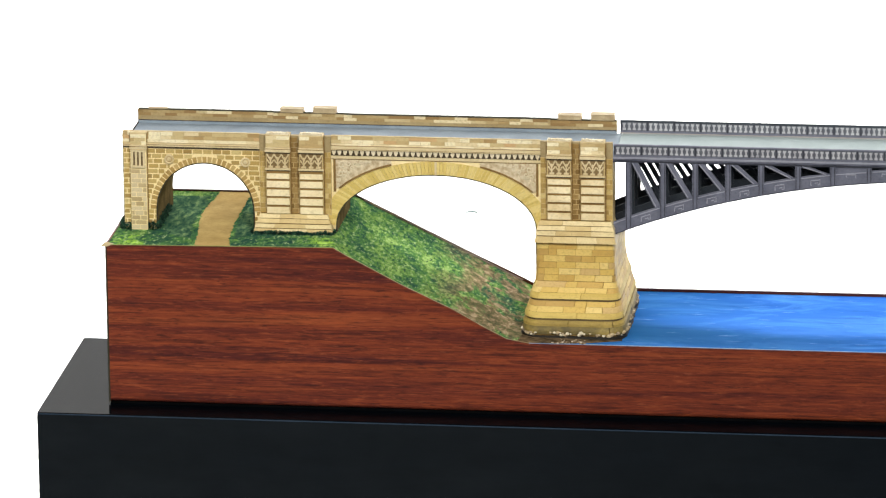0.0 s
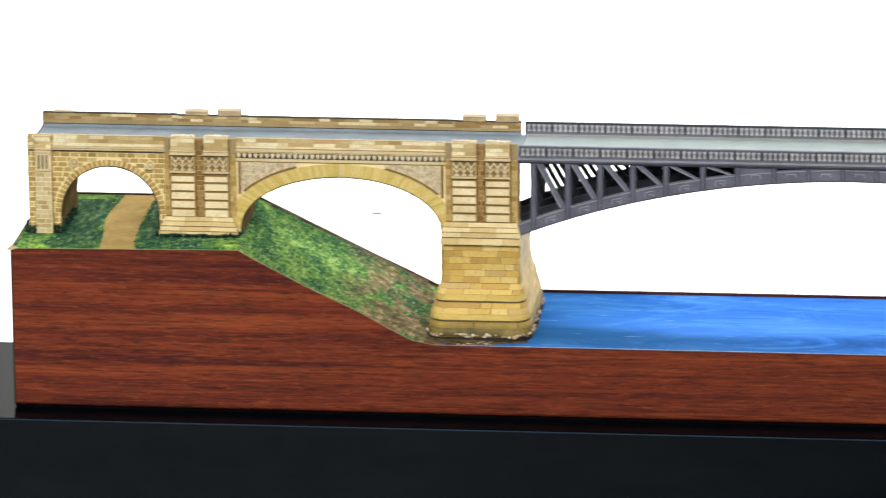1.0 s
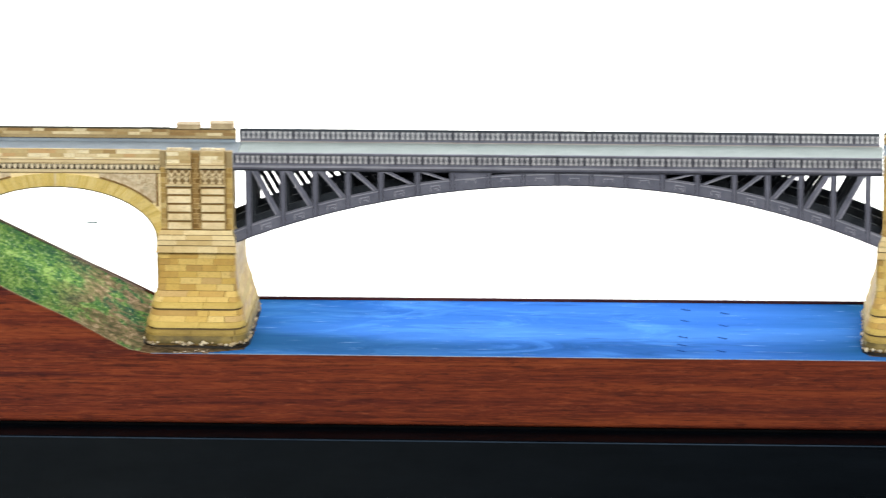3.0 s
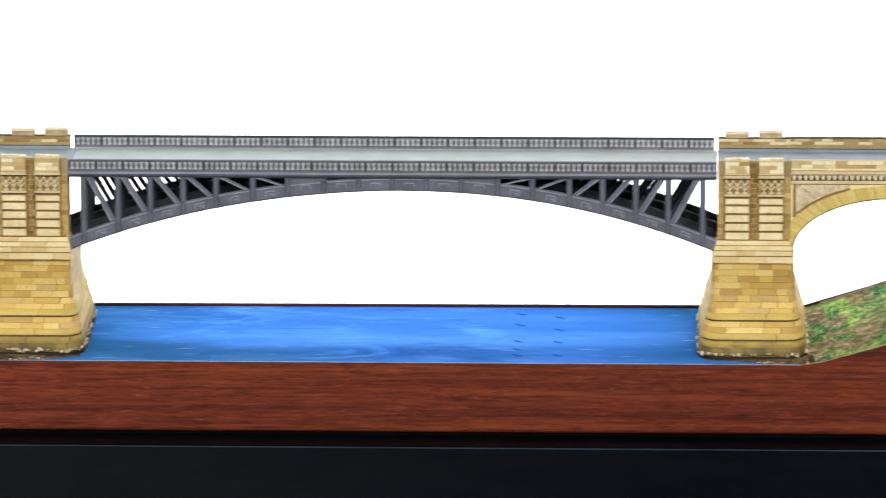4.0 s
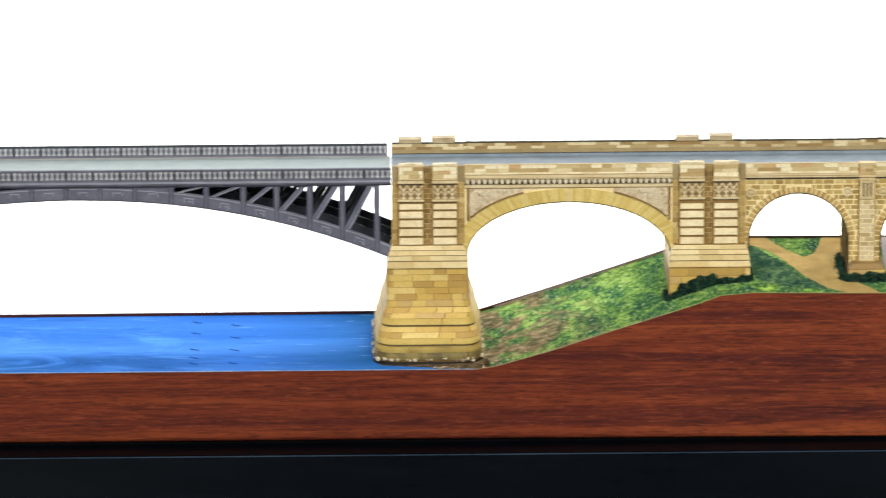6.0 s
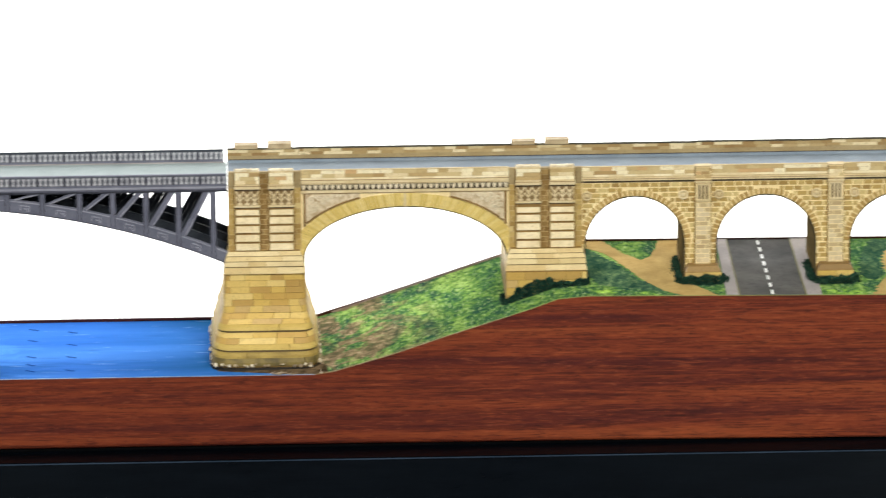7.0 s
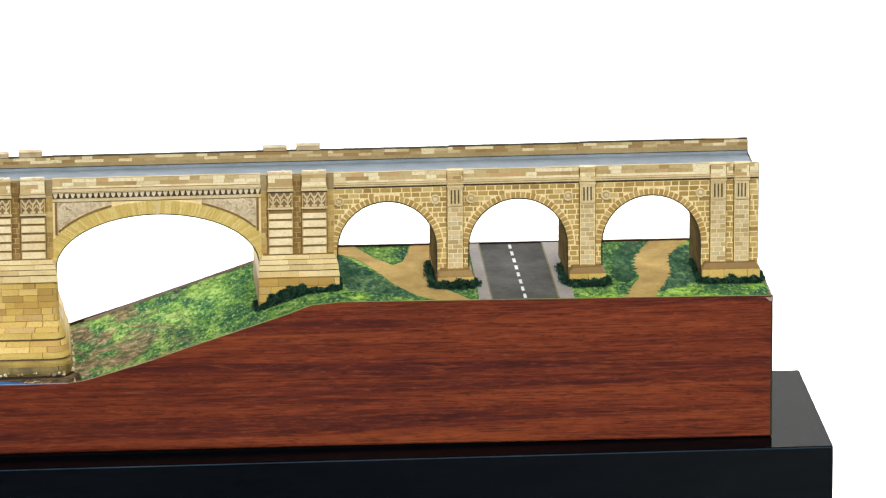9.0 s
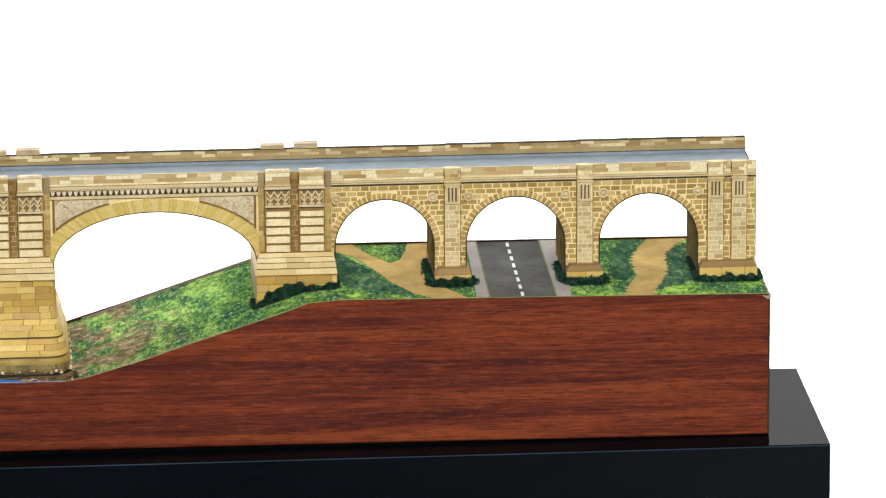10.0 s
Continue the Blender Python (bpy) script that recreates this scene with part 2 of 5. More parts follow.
def water_material():
    m, t, b = material("printed_water", (0.05, 0.22, 0.75), 0.8, 0.02)
    broad = noise_tex(t, coords(t, (0.35, 1.4, 1)), 16, 4, 0.6, 0.4)
    streak = noise_tex(t, coords(t, (0.22, 2.2, 1)), 110, 4, 0.65, 0.3)
    glint = noise_tex(t, coords(t, (0.3, 2.6, 1)), 190, 3, 0.6, 0.2)
    col = ramp(t, broad, [(0.3, (0.020, 0.115, 0.47)), (0.5, (0.034, 0.170, 0.65)), (0.72, (0.068, 0.245, 0.76))])
    # the print is deeper blue in a band along the near bank
    geo = t.nodes.new("ShaderNodeNewGeometry")
    sep = t.nodes.new("ShaderNodeSeparateXYZ")
    t.links.new(geo.outputs["Position"], sep.inputs[0])
    wave = node(t, "ShaderNodeMath", operation="MULTIPLY_ADD", inputs={1: 0.022, 2: -0.011})
    t.links.new(broad, wave.inputs[0])
    depth = node(t, "ShaderNodeMath", operation="ADD")
    t.links.new(sep.outputs["Y"], depth.inputs[0])
    t.links.new(wave.outputs[0], depth.inputs[1])
    span = node(t, "ShaderNodeMapRange", inputs={"From Min": -0.025, "From Max": 0.062})
    t.links.new(depth.outputs[0], span.inputs["Value"])
    band = ramp(t, span.outputs[0], [(0.0, (0.15, 0.15, 0.15)), (0.10, (0.95, 0.95, 0.95)), (0.24, (0.85, 0.85, 0.85)), (0.36, (0.0, 0.0, 0.0))])
    # the first of the two sheets carries the stronger strokes, the second is plainer
    sheet = node(t, "ShaderNodeMapRange", inputs={"From Min": 0.412, "From Max": 0.385})
    t.links.new(sep.outputs["X"], sheet.inputs["Value"])
    smear = noise_tex(t, coords(t, (0.5, 1.3, 1), (0, 0, 0.35)), 42, 4, 0.65, 1.2)
    deep = node(t, "ShaderNodeMath", operation="MULTIPLY")
    t.links.new(band, deep.inputs[0])
    t.links.new(ramp(t, smear, [(0.36, (1, 1, 1)), (0.56, (0.30, 0.30, 0.30))]), deep.inputs[1])
    where = node(t, "ShaderNodeMath", operation="MULTIPLY")
    t.links.new(deep.outputs[0], where.inputs[0])
    t.links.new(ramp(t, sheet.outputs[0], [(0.0, (0.25, 0.25, 0.25)), (1.0, (1, 1, 1))]), where.inputs[1])
    col = mix(t, col, (0.016, 0.105, 0.36), where.outputs[0])
    pale = node(t, "ShaderNodeMath", operation="MULTIPLY")
    t.links.new(ramp(t, smear, [(0.50, (0, 0, 0)), (0.66, (0.55, 0.55, 0.55))]), pale.inputs[0])
    t.links.new(sheet.outputs[0], pale.inputs[1])
    col = mix(t, col, (0.10, 0.34, 0.84), pale.outputs[0])
    # a teal wedge that runs out from the pier's foot and thins with the distance
    reach = node(t, "ShaderNodeMapRange", inputs={"From Min": 0.205, "From Max": 0.345})
    t.links.new(sep.outputs["X"], reach.inputs["Value"])
    slope = node(t, "ShaderNodeMath", operation="MULTIPLY_ADD", inputs={1: 0.026})
    t.links.new(reach.outputs[0], slope.inputs[0])
    t.links.new(depth.outputs[0], slope.inputs[2])
    wedge = node(t, "ShaderNodeMapRange", inputs={"From Min": -0.030, "From Max": 0.030})
    t.links.new(slope.outputs[0], wedge.inputs["Value"])
    wedge_mask = ramp(t, wedge.outputs[0], [(0.18, (0.0, 0.0, 0.0)), (0.38, (0.8, 0.8, 0.8)), (0.66, (0.85, 0.85, 0.85)), (0.80, (0.0, 0.0, 0.0))])
    fades = node(t, "ShaderNodeMath", operation="MULTIPLY")
    t.links.new(wedge_mask, fades.inputs[0])
    t.links.new(ramp(t, reach.outputs[0], [(0.0, (1, 1, 1)), (0.55, (0.7, 0.7, 0.7)), (1.0, (0.0, 0.0, 0.0))]), fades.inputs[1])
    col = mix(t, col, (0.016, 0.110, 0.29), fades.outputs[0])
    # greener ink beside the piers
    for x_a, x_b in ((0.275, 0.208), (0.42, 0.472)):
        near = node(t, "ShaderNodeMapRange", inputs={"From Min": x_a, "From Max": x_b})
        t.links.new(sep.outputs["X"], near.inputs["Value"])
        veil = node(t, "ShaderNodeMath", operation="MULTIPLY")
        t.links.new(near.outputs[0], veil.inputs[0])
        t.links.new(ramp(t, broad, [(0.35, (0.95, 0.95, 0.95)), (0.62, (0.35, 0.35, 0.35))]), veil.inputs[1])
        col = mix(t, col, (0.010, 0.10, 0.25), veil.outputs[0])
    col = mix(t, col, (0.30, 0.52, 0.92), ramp(t, glint, [(0.64, (0, 0, 0)), (0.76, (0.75, 0.75, 0.75))]))
    col = mix(t, col, (0.012, 0.075, 0.32), ramp(t, streak, [(0.24, (0.7, 0.7, 0.7)), (0.42, (0, 0, 0))]))
    t.links.new(col, b.inputs["Base Color"])
    bump(t, b, streak, 0.2, 0.0002)
    return m


def wood_material(name, tone=1.0, gloss=0.33):
    m, t, b = material(name, (0.2, 0.04, 0.015), gloss, 0.28)
    bands = noise_tex(t, coords(t, (0.30, 3, 15)), 8.0, 4, 0.58, 0.9)
    grain = noise_tex(t, coords(t, (1.1, 30, 58)), 16, 5, 0.70, 0.9)
    fine = noise_tex(t, coords(t, (4.0, 60, 66)), 18, 4, 0.70, 0.8)
    col = ramp(t, bands, [(0.30, (0.044 * tone, 0.0105 * tone, 0.0125 * tone)), (0.41, (0.092 * tone, 0.0185 * tone, 0.0125 * tone)),
                          (0.55, (0.160 * tone, 0.0325 * tone, 0.0145 * tone)), (0.72, (0.235 * tone, 0.056 * tone, 0.020 * tone))])
    col = mix(t, col, (0.026 * tone, 0.008 * tone, 0.008 * tone), ramp(t, grain, [(0.50, (0, 0, 0)), (0.62, (0.60, 0.60, 0.60))]))
    col = mix(t, col, (0.30 * tone, 0.068 * tone, 0.024 * tone), ramp(t, fine, [(0.53, (0, 0, 0)), (0.67, (0.5, 0.5, 0.5))]))
    col = mix(t, col, (0.024 * tone, 0.008 * tone, 0.008 * tone), ramp(t, fine, [(0.35, (0.65, 0.65, 0.65)), (0.46, (0, 0, 0))]))
    fleck = noise_tex(t, coords(t, (9.0, 60, 60)), 18, 3, 0.65, 0.6)
    col = mix(t, col, (0.022 * tone, 0.008 * tone, 0.008 * tone), ramp(t, fleck, [(0.32, (0.6, 0.6, 0.6)), (0.42, (0, 0, 0))]))
    col = mix(t, col, (0.30 * tone, 0.085 * tone, 0.040 * tone), ramp(t, fleck, [(0.59, (0, 0, 0)), (0.70, (0.35, 0.35, 0.35))]))
    # the tone is darker over the middle of the board
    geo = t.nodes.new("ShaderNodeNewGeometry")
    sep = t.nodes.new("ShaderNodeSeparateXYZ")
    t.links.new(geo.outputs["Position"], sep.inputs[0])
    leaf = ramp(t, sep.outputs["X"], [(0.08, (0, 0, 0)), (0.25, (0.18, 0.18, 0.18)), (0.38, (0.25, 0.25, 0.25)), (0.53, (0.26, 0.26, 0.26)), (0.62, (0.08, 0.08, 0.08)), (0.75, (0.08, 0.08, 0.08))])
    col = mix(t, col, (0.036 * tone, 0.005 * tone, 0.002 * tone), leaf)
    t.links.new(col, b.inputs["Base Color"])
    bump(t, b, grain, 0.06, 0.0001)
    return m


def plinth_material(name, gloss, spec, k, end_sheen=0.0):
    """Black lacquer with cloudy polish; the last argument paints in a grey reflected sheen, strongest at its first end.
    """
    m, t, b = material(name, (0.005, 0.008, 0.011), 0.12, spec)
    n = noise_tex(t, coords(t, (0.25, 1, 1.6)), 70, 6, 0.78)
    col = ramp(t, n, [(0.3, (0.0030 * k, 0.0058 * k, 0.0100 * k)), (0.7, (0.0080 * k, 0.0128 * k, 0.0205 * k))])
    if end_sheen:
        geo = t.nodes.new("ShaderNodeNewGeometry")
        sep = t.nodes.new("ShaderNodeSeparateXYZ")
        t.links.new(geo.outputs["Position"], sep.inputs[0])
        cloud = noise_tex(t, coords(t, (0.6, 1, 1)), 26, 5, 0.7)
        sheen_amount = node(t, "ShaderNodeMath", operation="MULTIPLY", inputs={1: end_sheen})
        spread = ramp(t, sep.outputs["X"], [(0.0, (1, 1, 1)), (0.20, (0.75, 0.75, 0.75)), (0.42, (0.12, 0.12, 0.12)), (0.60, (0.0, 0.0, 0.0)), (0.72, (0.25, 0.25, 0.25)), (0.82, (0.7, 0.7, 0.7))])
        t.links.new(spread, sheen_amount.inputs[0])
        veil = node(t, "ShaderNodeMath", operation="MULTIPLY")
        t.links.new(sheen_amount.outputs[0], veil.inputs[0])
        t.links.new(ramp(t, cloud, [(0.3, (0.6, 0.6, 0.6)), (0.7, (1, 1, 1))]), veil.inputs[1])
        col = mix(t, col, (0.045, 0.052, 0.056), veil.outputs[0])
    t.links.new(col, b.inputs["Base Color"])
    r = ramp(t, n, [(0.3, (gloss * 0.75,) * 3), (0.7, (gloss * 1.25,) * 3)])
    t.links.new(r, b.inputs["Roughness"])
    return m


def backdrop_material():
    m, t, b = material("glowing_backdrop", (0.9, 0.9, 0.9), 0.9, 0.1)
    # emission is added so that the sheet stays pure white
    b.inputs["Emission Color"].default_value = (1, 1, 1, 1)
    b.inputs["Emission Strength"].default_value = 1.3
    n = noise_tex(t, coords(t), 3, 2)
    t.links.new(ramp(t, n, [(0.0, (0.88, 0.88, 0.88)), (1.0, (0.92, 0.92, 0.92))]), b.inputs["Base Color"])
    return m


GRASS, GRASS_GENTLE, BUSH, WATER = grass_material("printed_grass", 0.0535, 0.9, radians(-27)), grass_material("printed_lush_grass", 0.0495, 1.0, radians(18)), bush_material("printed_bush", 1.0), water_material()
COVER = cover_material()
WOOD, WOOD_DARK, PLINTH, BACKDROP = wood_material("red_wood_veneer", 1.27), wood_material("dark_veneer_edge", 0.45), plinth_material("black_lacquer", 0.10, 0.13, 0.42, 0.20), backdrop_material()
PLINTH_TOP = plinth_material("black_lacquer_top", 0.10, 0.012, 0.2)

# ---- mesh helpers (millimetres in, metres out) ----


def finish(name, bm, mat, parent=None, label="", smooth=False):
    me = bpy.data.meshes.new(name)
    bmesh.ops.recalc_face_normals(bm, faces=bm.faces)
    bm.to_mesh(me)
    bm.free()
    me.materials.append(mat)
    if smooth:
        for p in me.polygons:
            p.use_smooth = True
    ob = new(name, me)
    if parent:
        ob.parent = parent
    return tagged(ob, label)


part = finish


def thing(name, label, category, group="", kind=""):
    return tagged(new(name), label, category, group, kind)


def box(bm, x0, x1, y0, y1, z0, z1, inset_top=0.0, bevel=0.0):
    """A block; inset_top draws its top in at all four sides."""
    i = inset_top
    vs = [bm.verts.new((x * MM, y * MM, z * MM)) for x, y, z in (
        (x0, y0, z0), (x1, y0, z0), (x1, y1, z0), (x0, y1, z0),
        (x0 + i, y0 + i, z1), (x1 - i, y0 + i, z1), (x1 - i, y1 - i, z1), (x0 + i, y1 - i, z1))]
    fs = [bm.faces.new([vs[k] for k in f]) for f in ((0, 3, 2, 1), (4, 5, 6, 7), (0, 1, 5, 4), (1, 2, 6, 5), (2, 3, 7, 6), (3, 0, 4, 7))]
    if bevel:
        es = list({e for f in fs for e in f.edges})
        bmesh.ops.bevel(bm, geom=es, offset=bevel * MM, segments=2, affect="EDGES", profile=0.5)
    return bm


def fill(points):
    """Triangles that fill a flat outline, as triples of indices."""
    return tessellate_polygon([[Vector((p[0], p[1], 0)) for p in points]])


def prism(bm, outline, y0, y1):
    """An outline in x and z, drawn out from y0 to y1."""
    a = [bm.verts.new((x * MM, y0 * MM, z * MM)) for x, z in outline]
    b = [bm.verts.new((x * MM, y1 * MM, z * MM)) for x, z in outline]
    n = len(a)
    if n == 4:
        bm.faces.new(a)
        bm.faces.new(b[::-1])
    else:
        for i, j, k in fill(outline):
            bm.faces.new((a[i], a[j], a[k]))
            bm.faces.new((b[k], b[j], b[i]))
    for k in range(n):
        bm.faces.new((a[k], b[k], b[(k + 1) % n], a[(k + 1) % n]))
    return bm


def ribbon(bm, path, width, y0, y1):
    """A flat band of some width along a path in x and z."""
    left, right = [], []
    for k, (x, z) in enumerate(path):
        xa, za = path[max(k - 1, 0)]
        xb, zb = path[min(k + 1, len(path) - 1)]
        d = math.hypot(xb - xa, zb - za) or 1.0
        nx, nz = -(zb - za) / d * width / 2, (xb - xa) / d * width / 2
        left.append((x + nx, z + nz))
        right.append((x - nx, z - nz))
    rows = [[bm.verts.new((p[0] * MM, y * MM, p[1] * MM)) for p, y in ((l, y1), (l, y0), (r, y0), (r, y1))] for l, r in zip(left, right)]
    for a, b in zip(rows, rows[1:]):
        for k in range(3):
            bm.faces.new((a[k], a[k + 1], b[k + 1], b[k]))
    return bm


def bm_new():
    return bmesh.new()


SHARED = {}


def shared_block(name, mat):
    """A unit block whose mesh all pieces of one material share."""
    if mat.name not in SHARED:
        b = bm_new()
        box(b, -500, 500, -500, 500, -500, 500)
        bmesh.ops.recalc_face_normals(b, faces=b.faces)
        me = bpy.data.meshes.new(name)
        b.to_mesh(me)
        b.free()
        me.materials.append(mat)
        SHARED[mat.name] = me
    return SHARED[mat.name]


def piece(name, mat, parent, x0, x1, y0, y1, z0, z1):
    ob = new(name, shared_block(name, mat))
    ob.location = ((x0 + x1) / 2 * MM, (y0 + y1) / 2 * MM, (z0 + z1) / 2 * MM)
    ob.scale = ((x1 - x0) * MM, (y1 - y0) * MM, (z1 - z0) * MM)
    ob.parent = parent
    return ob


# ---- the plan (millimetres) ----
FRONT, BACK = 0.8, 40.6
DECK, PARAPET, CAP = 108.4, 114.1, 116.1
BASE_X0, BASE_X1, BASE_Y0, BASE_Y1 = -9.7, 817.4, -24.5, 62.6
# the ground's outline along the front and the back of the base
LAND = [(-9.7, 71.3), (88.5, 72.5), (94.0, 69.3), (116.7, 57.4), (140.8, 46.0), (153.0, 39.1), (163.0, 34.0), (172.5, 32.4),
        (518.0, 32.4), (526.0, 33.6), (549.6, 40.3), (573.7, 48.3), (598.0, 56.0), (611.0, 60.2), (621.0, 63.9), (634.0, 65.0), (817.4, 63.0)]
LAND_BACK = [(-9.7, 71.8), (85.0, 71.9), (90.0, 69.4), (112.5, 58.3), (137.0, 46.2), (150.0, 39.7), (160.0, 34.8), (167.0, 31.3),
             (519.5, 31.9), (527.0, 34.3), (547.0, 40.9), (571.0, 48.8), (595.0, 56.8), (607.0, 60.7), (617.0, 64.3), (632.0, 64.75), (817.4, 63.7)]
T1, T2, T3, T4 = 56.8, 178.0, 485.4, 604.6
SMALL = (80.4, 21.2, 21.2)
BIG = (75.6, 43.2, 23.1)


def ground_z(x, y=BASE_Y0):
    f = (y - BASE_Y0) / (BASE_Y1 - BASE_Y0)
    line = [(a[0] + (b[0] - a[0]) * f, a[1] + (b[1] - a[1]) * f) for a, b in zip(LAND, LAND_BACK)]
    return float(np.interp(x, [p[0] for p in line], [p[1] for p in line]))


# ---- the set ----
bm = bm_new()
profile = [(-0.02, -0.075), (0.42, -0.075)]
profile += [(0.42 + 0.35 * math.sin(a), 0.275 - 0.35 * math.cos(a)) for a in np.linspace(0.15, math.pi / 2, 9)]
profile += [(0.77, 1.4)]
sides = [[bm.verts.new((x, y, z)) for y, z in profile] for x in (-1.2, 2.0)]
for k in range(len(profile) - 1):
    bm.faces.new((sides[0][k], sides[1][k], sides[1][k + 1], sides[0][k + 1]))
tagged(finish("backdrop", bm, BACKDROP, smooth=True), "plain white studio sweep behind the model, glowing by itself", "backdrop", kind="structure")
bm = bm_new()
box(bm, -1100, 1900, -700, 415, -850, -75.6)
tagged(finish("table", bm, TABLE), "dark table that carries the plinth and the white sweep", "table", kind="structure")
for name, box_mm, mat, label in (
        ("floor", (-2500, 3500, -4000, 1600, -950, -850), FLOOR, "grey studio floor"),
        ("ceiling", (-2500, 3500, -4000, 1600, 2700, 2800), WALL, "pale studio ceiling"),
        ("wall_north", (-2500, 3500, 1600, 1700, -850, 2700), WALL, "plain pale grey studio wall"),
        ("wall_south", (-2500, 3500, -4100, -4000, -850, 2700), WALL, "plain pale grey studio wall"),
        ("wall_west", (-2600, -2500, -4000, 1600, -850, 2700), WALL, "plain pale grey studio wall"),
        ("wall_east", (3500, 3600, -4000, 1600, -850, 2700), WALL, "plain pale grey studio wall")):
    tagged(finish(name, box(bm_new(), *box_mm), mat), label, name.split("_")[0], kind="structure")
bm = bm_new()
ribbon(bm, [(93.2, -27.4), (95, -27.0), (97, -26.9), (99.0, -27.3)], 0.7, 388, 388.4)
tagged(finish("backdrop_crease", bm, CREASE), "faint grey crease on the white backdrop", "crease", kind="structure")

plinth = thing("plinth", "glossy black lacquered display plinth under the model", "plinth")
bm = bm_new()
box(bm, -38.6, 842.1, -39.7, 71.7, -0.9, 0, bevel=0.3)
part("top_board", bm, PLINTH_TOP, plinth)
# a thin paler strip paints in the highlight along the front edge
bm = bm_new()
box(bm, -38.4, 841.9, -39.82, -39.6, -0.85, -0.35)
part("highlight_strip", bm, plinth_material("lacquer_edge_highlight", 0.45, 0.2, 4.5), plinth, "paler strip that paints the highlight on the front edge")
bm = bm_new()
box(bm, -38.55, 842.05, -39.65, 71.65, -75, -0.9)
part("body", bm, PLINTH, plinth)

# ---- the wooden base with its landscape ----
base = thing("model_base", "red-brown wood veneered base block with sunken river bed", "model base")
bm = bm_new()
box(bm, BASE_X0 + 0.8, BASE_X1 - 0.8, BASE_Y0 + 2.3, BASE_Y1 - 1.2, 1.0, 30.0)
part("core", bm, WOOD_DARK, base)
bm = bm_new()
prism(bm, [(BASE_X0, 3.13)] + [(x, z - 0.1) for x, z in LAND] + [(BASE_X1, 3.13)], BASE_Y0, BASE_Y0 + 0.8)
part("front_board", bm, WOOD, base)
for xa, h in ((BASE_X0 - 0.2, 71.0), (BASE_X1 - 0.6, 62.3)):
    bm = bm_new()
    box(bm, xa, xa + 0.8, BASE_Y0 - 0.1, BASE_Y0 + 0.82, 0.9, h)
    part("veneer_edge", bm, EDGE, base, "dark worn edge of the veneer")
# the front's lower edge is rounded, less so towards the far end, over a set-back black strip that paints the shaded gap
bm = bm_new()
stations = [(BASE_X0, 2.2, 0.9), (540.0, 2.2, 0.9), (640.0, 1.7, 0.8), (710.0, 1.5, 0.45), (770.0, 1.3, 0.06), (BASE_X1, 1.2, 0.05)]
rings = []
for x, r, foot in stations:
    arc = [(BASE_Y0 + r - r * math.cos(q), foot + r - r * math.sin(q)) for q in np.linspace(0, math.pi / 2, 9)]
    arc = [(BASE_Y0, 3.12)] + arc + [(BASE_Y0 + 2.25, foot), (BASE_Y0 + 2.25, 3.12)]
    rings.append([bm.verts.new((x * MM, y * MM, (min(z, 3.12)) * MM)) for y, z in arc])
for p, q in zip(rings, rings[1:]):
    for k in range(len(p)):
        j = (k + 1) % len(p)
        bm.faces.new((p[k], p[j], q[j], q[k]))
bm.faces.new(rings[0])
bm.faces.new(rings[-1][::-1])
part("rounded_edge", bm, WOOD, base)
bm = bm_new()
box(bm, BASE_X0 + 0.3, BASE_X1 - 0.3, BASE_Y0 + 1.2, BASE_Y1 - 1.3, 0, 0.95)
part("gap_strip", bm, GAP_BLACK, base, "black strip that paints the shaded gap under the block")
bm = bm_new()
prism(bm, [(BASE_X0, 0.0)] + [(x, z + (1.2 if z < 40 else 0.8)) for x, z in LAND_BACK] + [(BASE_X1, 0.0)], BASE_Y1 - 1.15, BASE_Y1)
part("back_board", bm, WOOD_DARK, base, "dark veneered back board, slightly proud")
for xa, xb, h in ((BASE_X0, BASE_X0 + 0.75, 71.4), (BASE_X1 - 0.75, BASE_X1, 62.8)):
    bm = bm_new()
    box(bm, xa, xb, BASE_Y0 + 0.85, BASE_Y1 - 1.2, 3.05, h + 0.4)
    part("end_board", bm, WOOD, base)
for first, last, mat in ((0, 2, PAPER_GRASS), (1, 8, PAPER_TAN), (7, 9, PAPER_BLUE), (8, 13, PAPER_TAN), (12, 17, PAPER_GRASS)):
    bm = bm_new()
    ribbon(bm, LAND[first:last], 0.2, BASE_Y0 - 0.12, BASE_Y0 + 0.5)
    part("paper_edge", bm, mat, base, "pale cut edge of the printed sheet")
for first, last in ((2, 7), (9, 14)):
    bm = bm_new()
    ribbon(bm, [(x, z + 0.3) for x, z in LAND_BACK[first:last]], 0.6, BASE_Y1 - 1.6, BASE_Y1 - 1.2)
    part("paper_edge", bm, PAPER_PINK, base, "pinkish cut edge of the printed sheet")
# lifted paper corner at the front
bm = bm_new()
prism(bm, [(-12.0, 70.4), (-9.8, 72.6), (-6.0, 71.9), (-9.0, 70.6)], BASE_Y0 - 0.5, BASE_Y0 - 0.1)
part("paper_flap", bm, STONE_PALE, base, "loose pale paper corner")
bm = bm_new()
prism(bm, [(814.2, 62.2), (816.4, 60.4), (817.9, 60.9), (817.9, 63.4), (816.6, 62.0)], BASE_Y0 - 0.4, BASE_Y0 - 0.14)
part("paper_flap", bm, PAPER_PINK, base, "chipped pinkish paper corner")


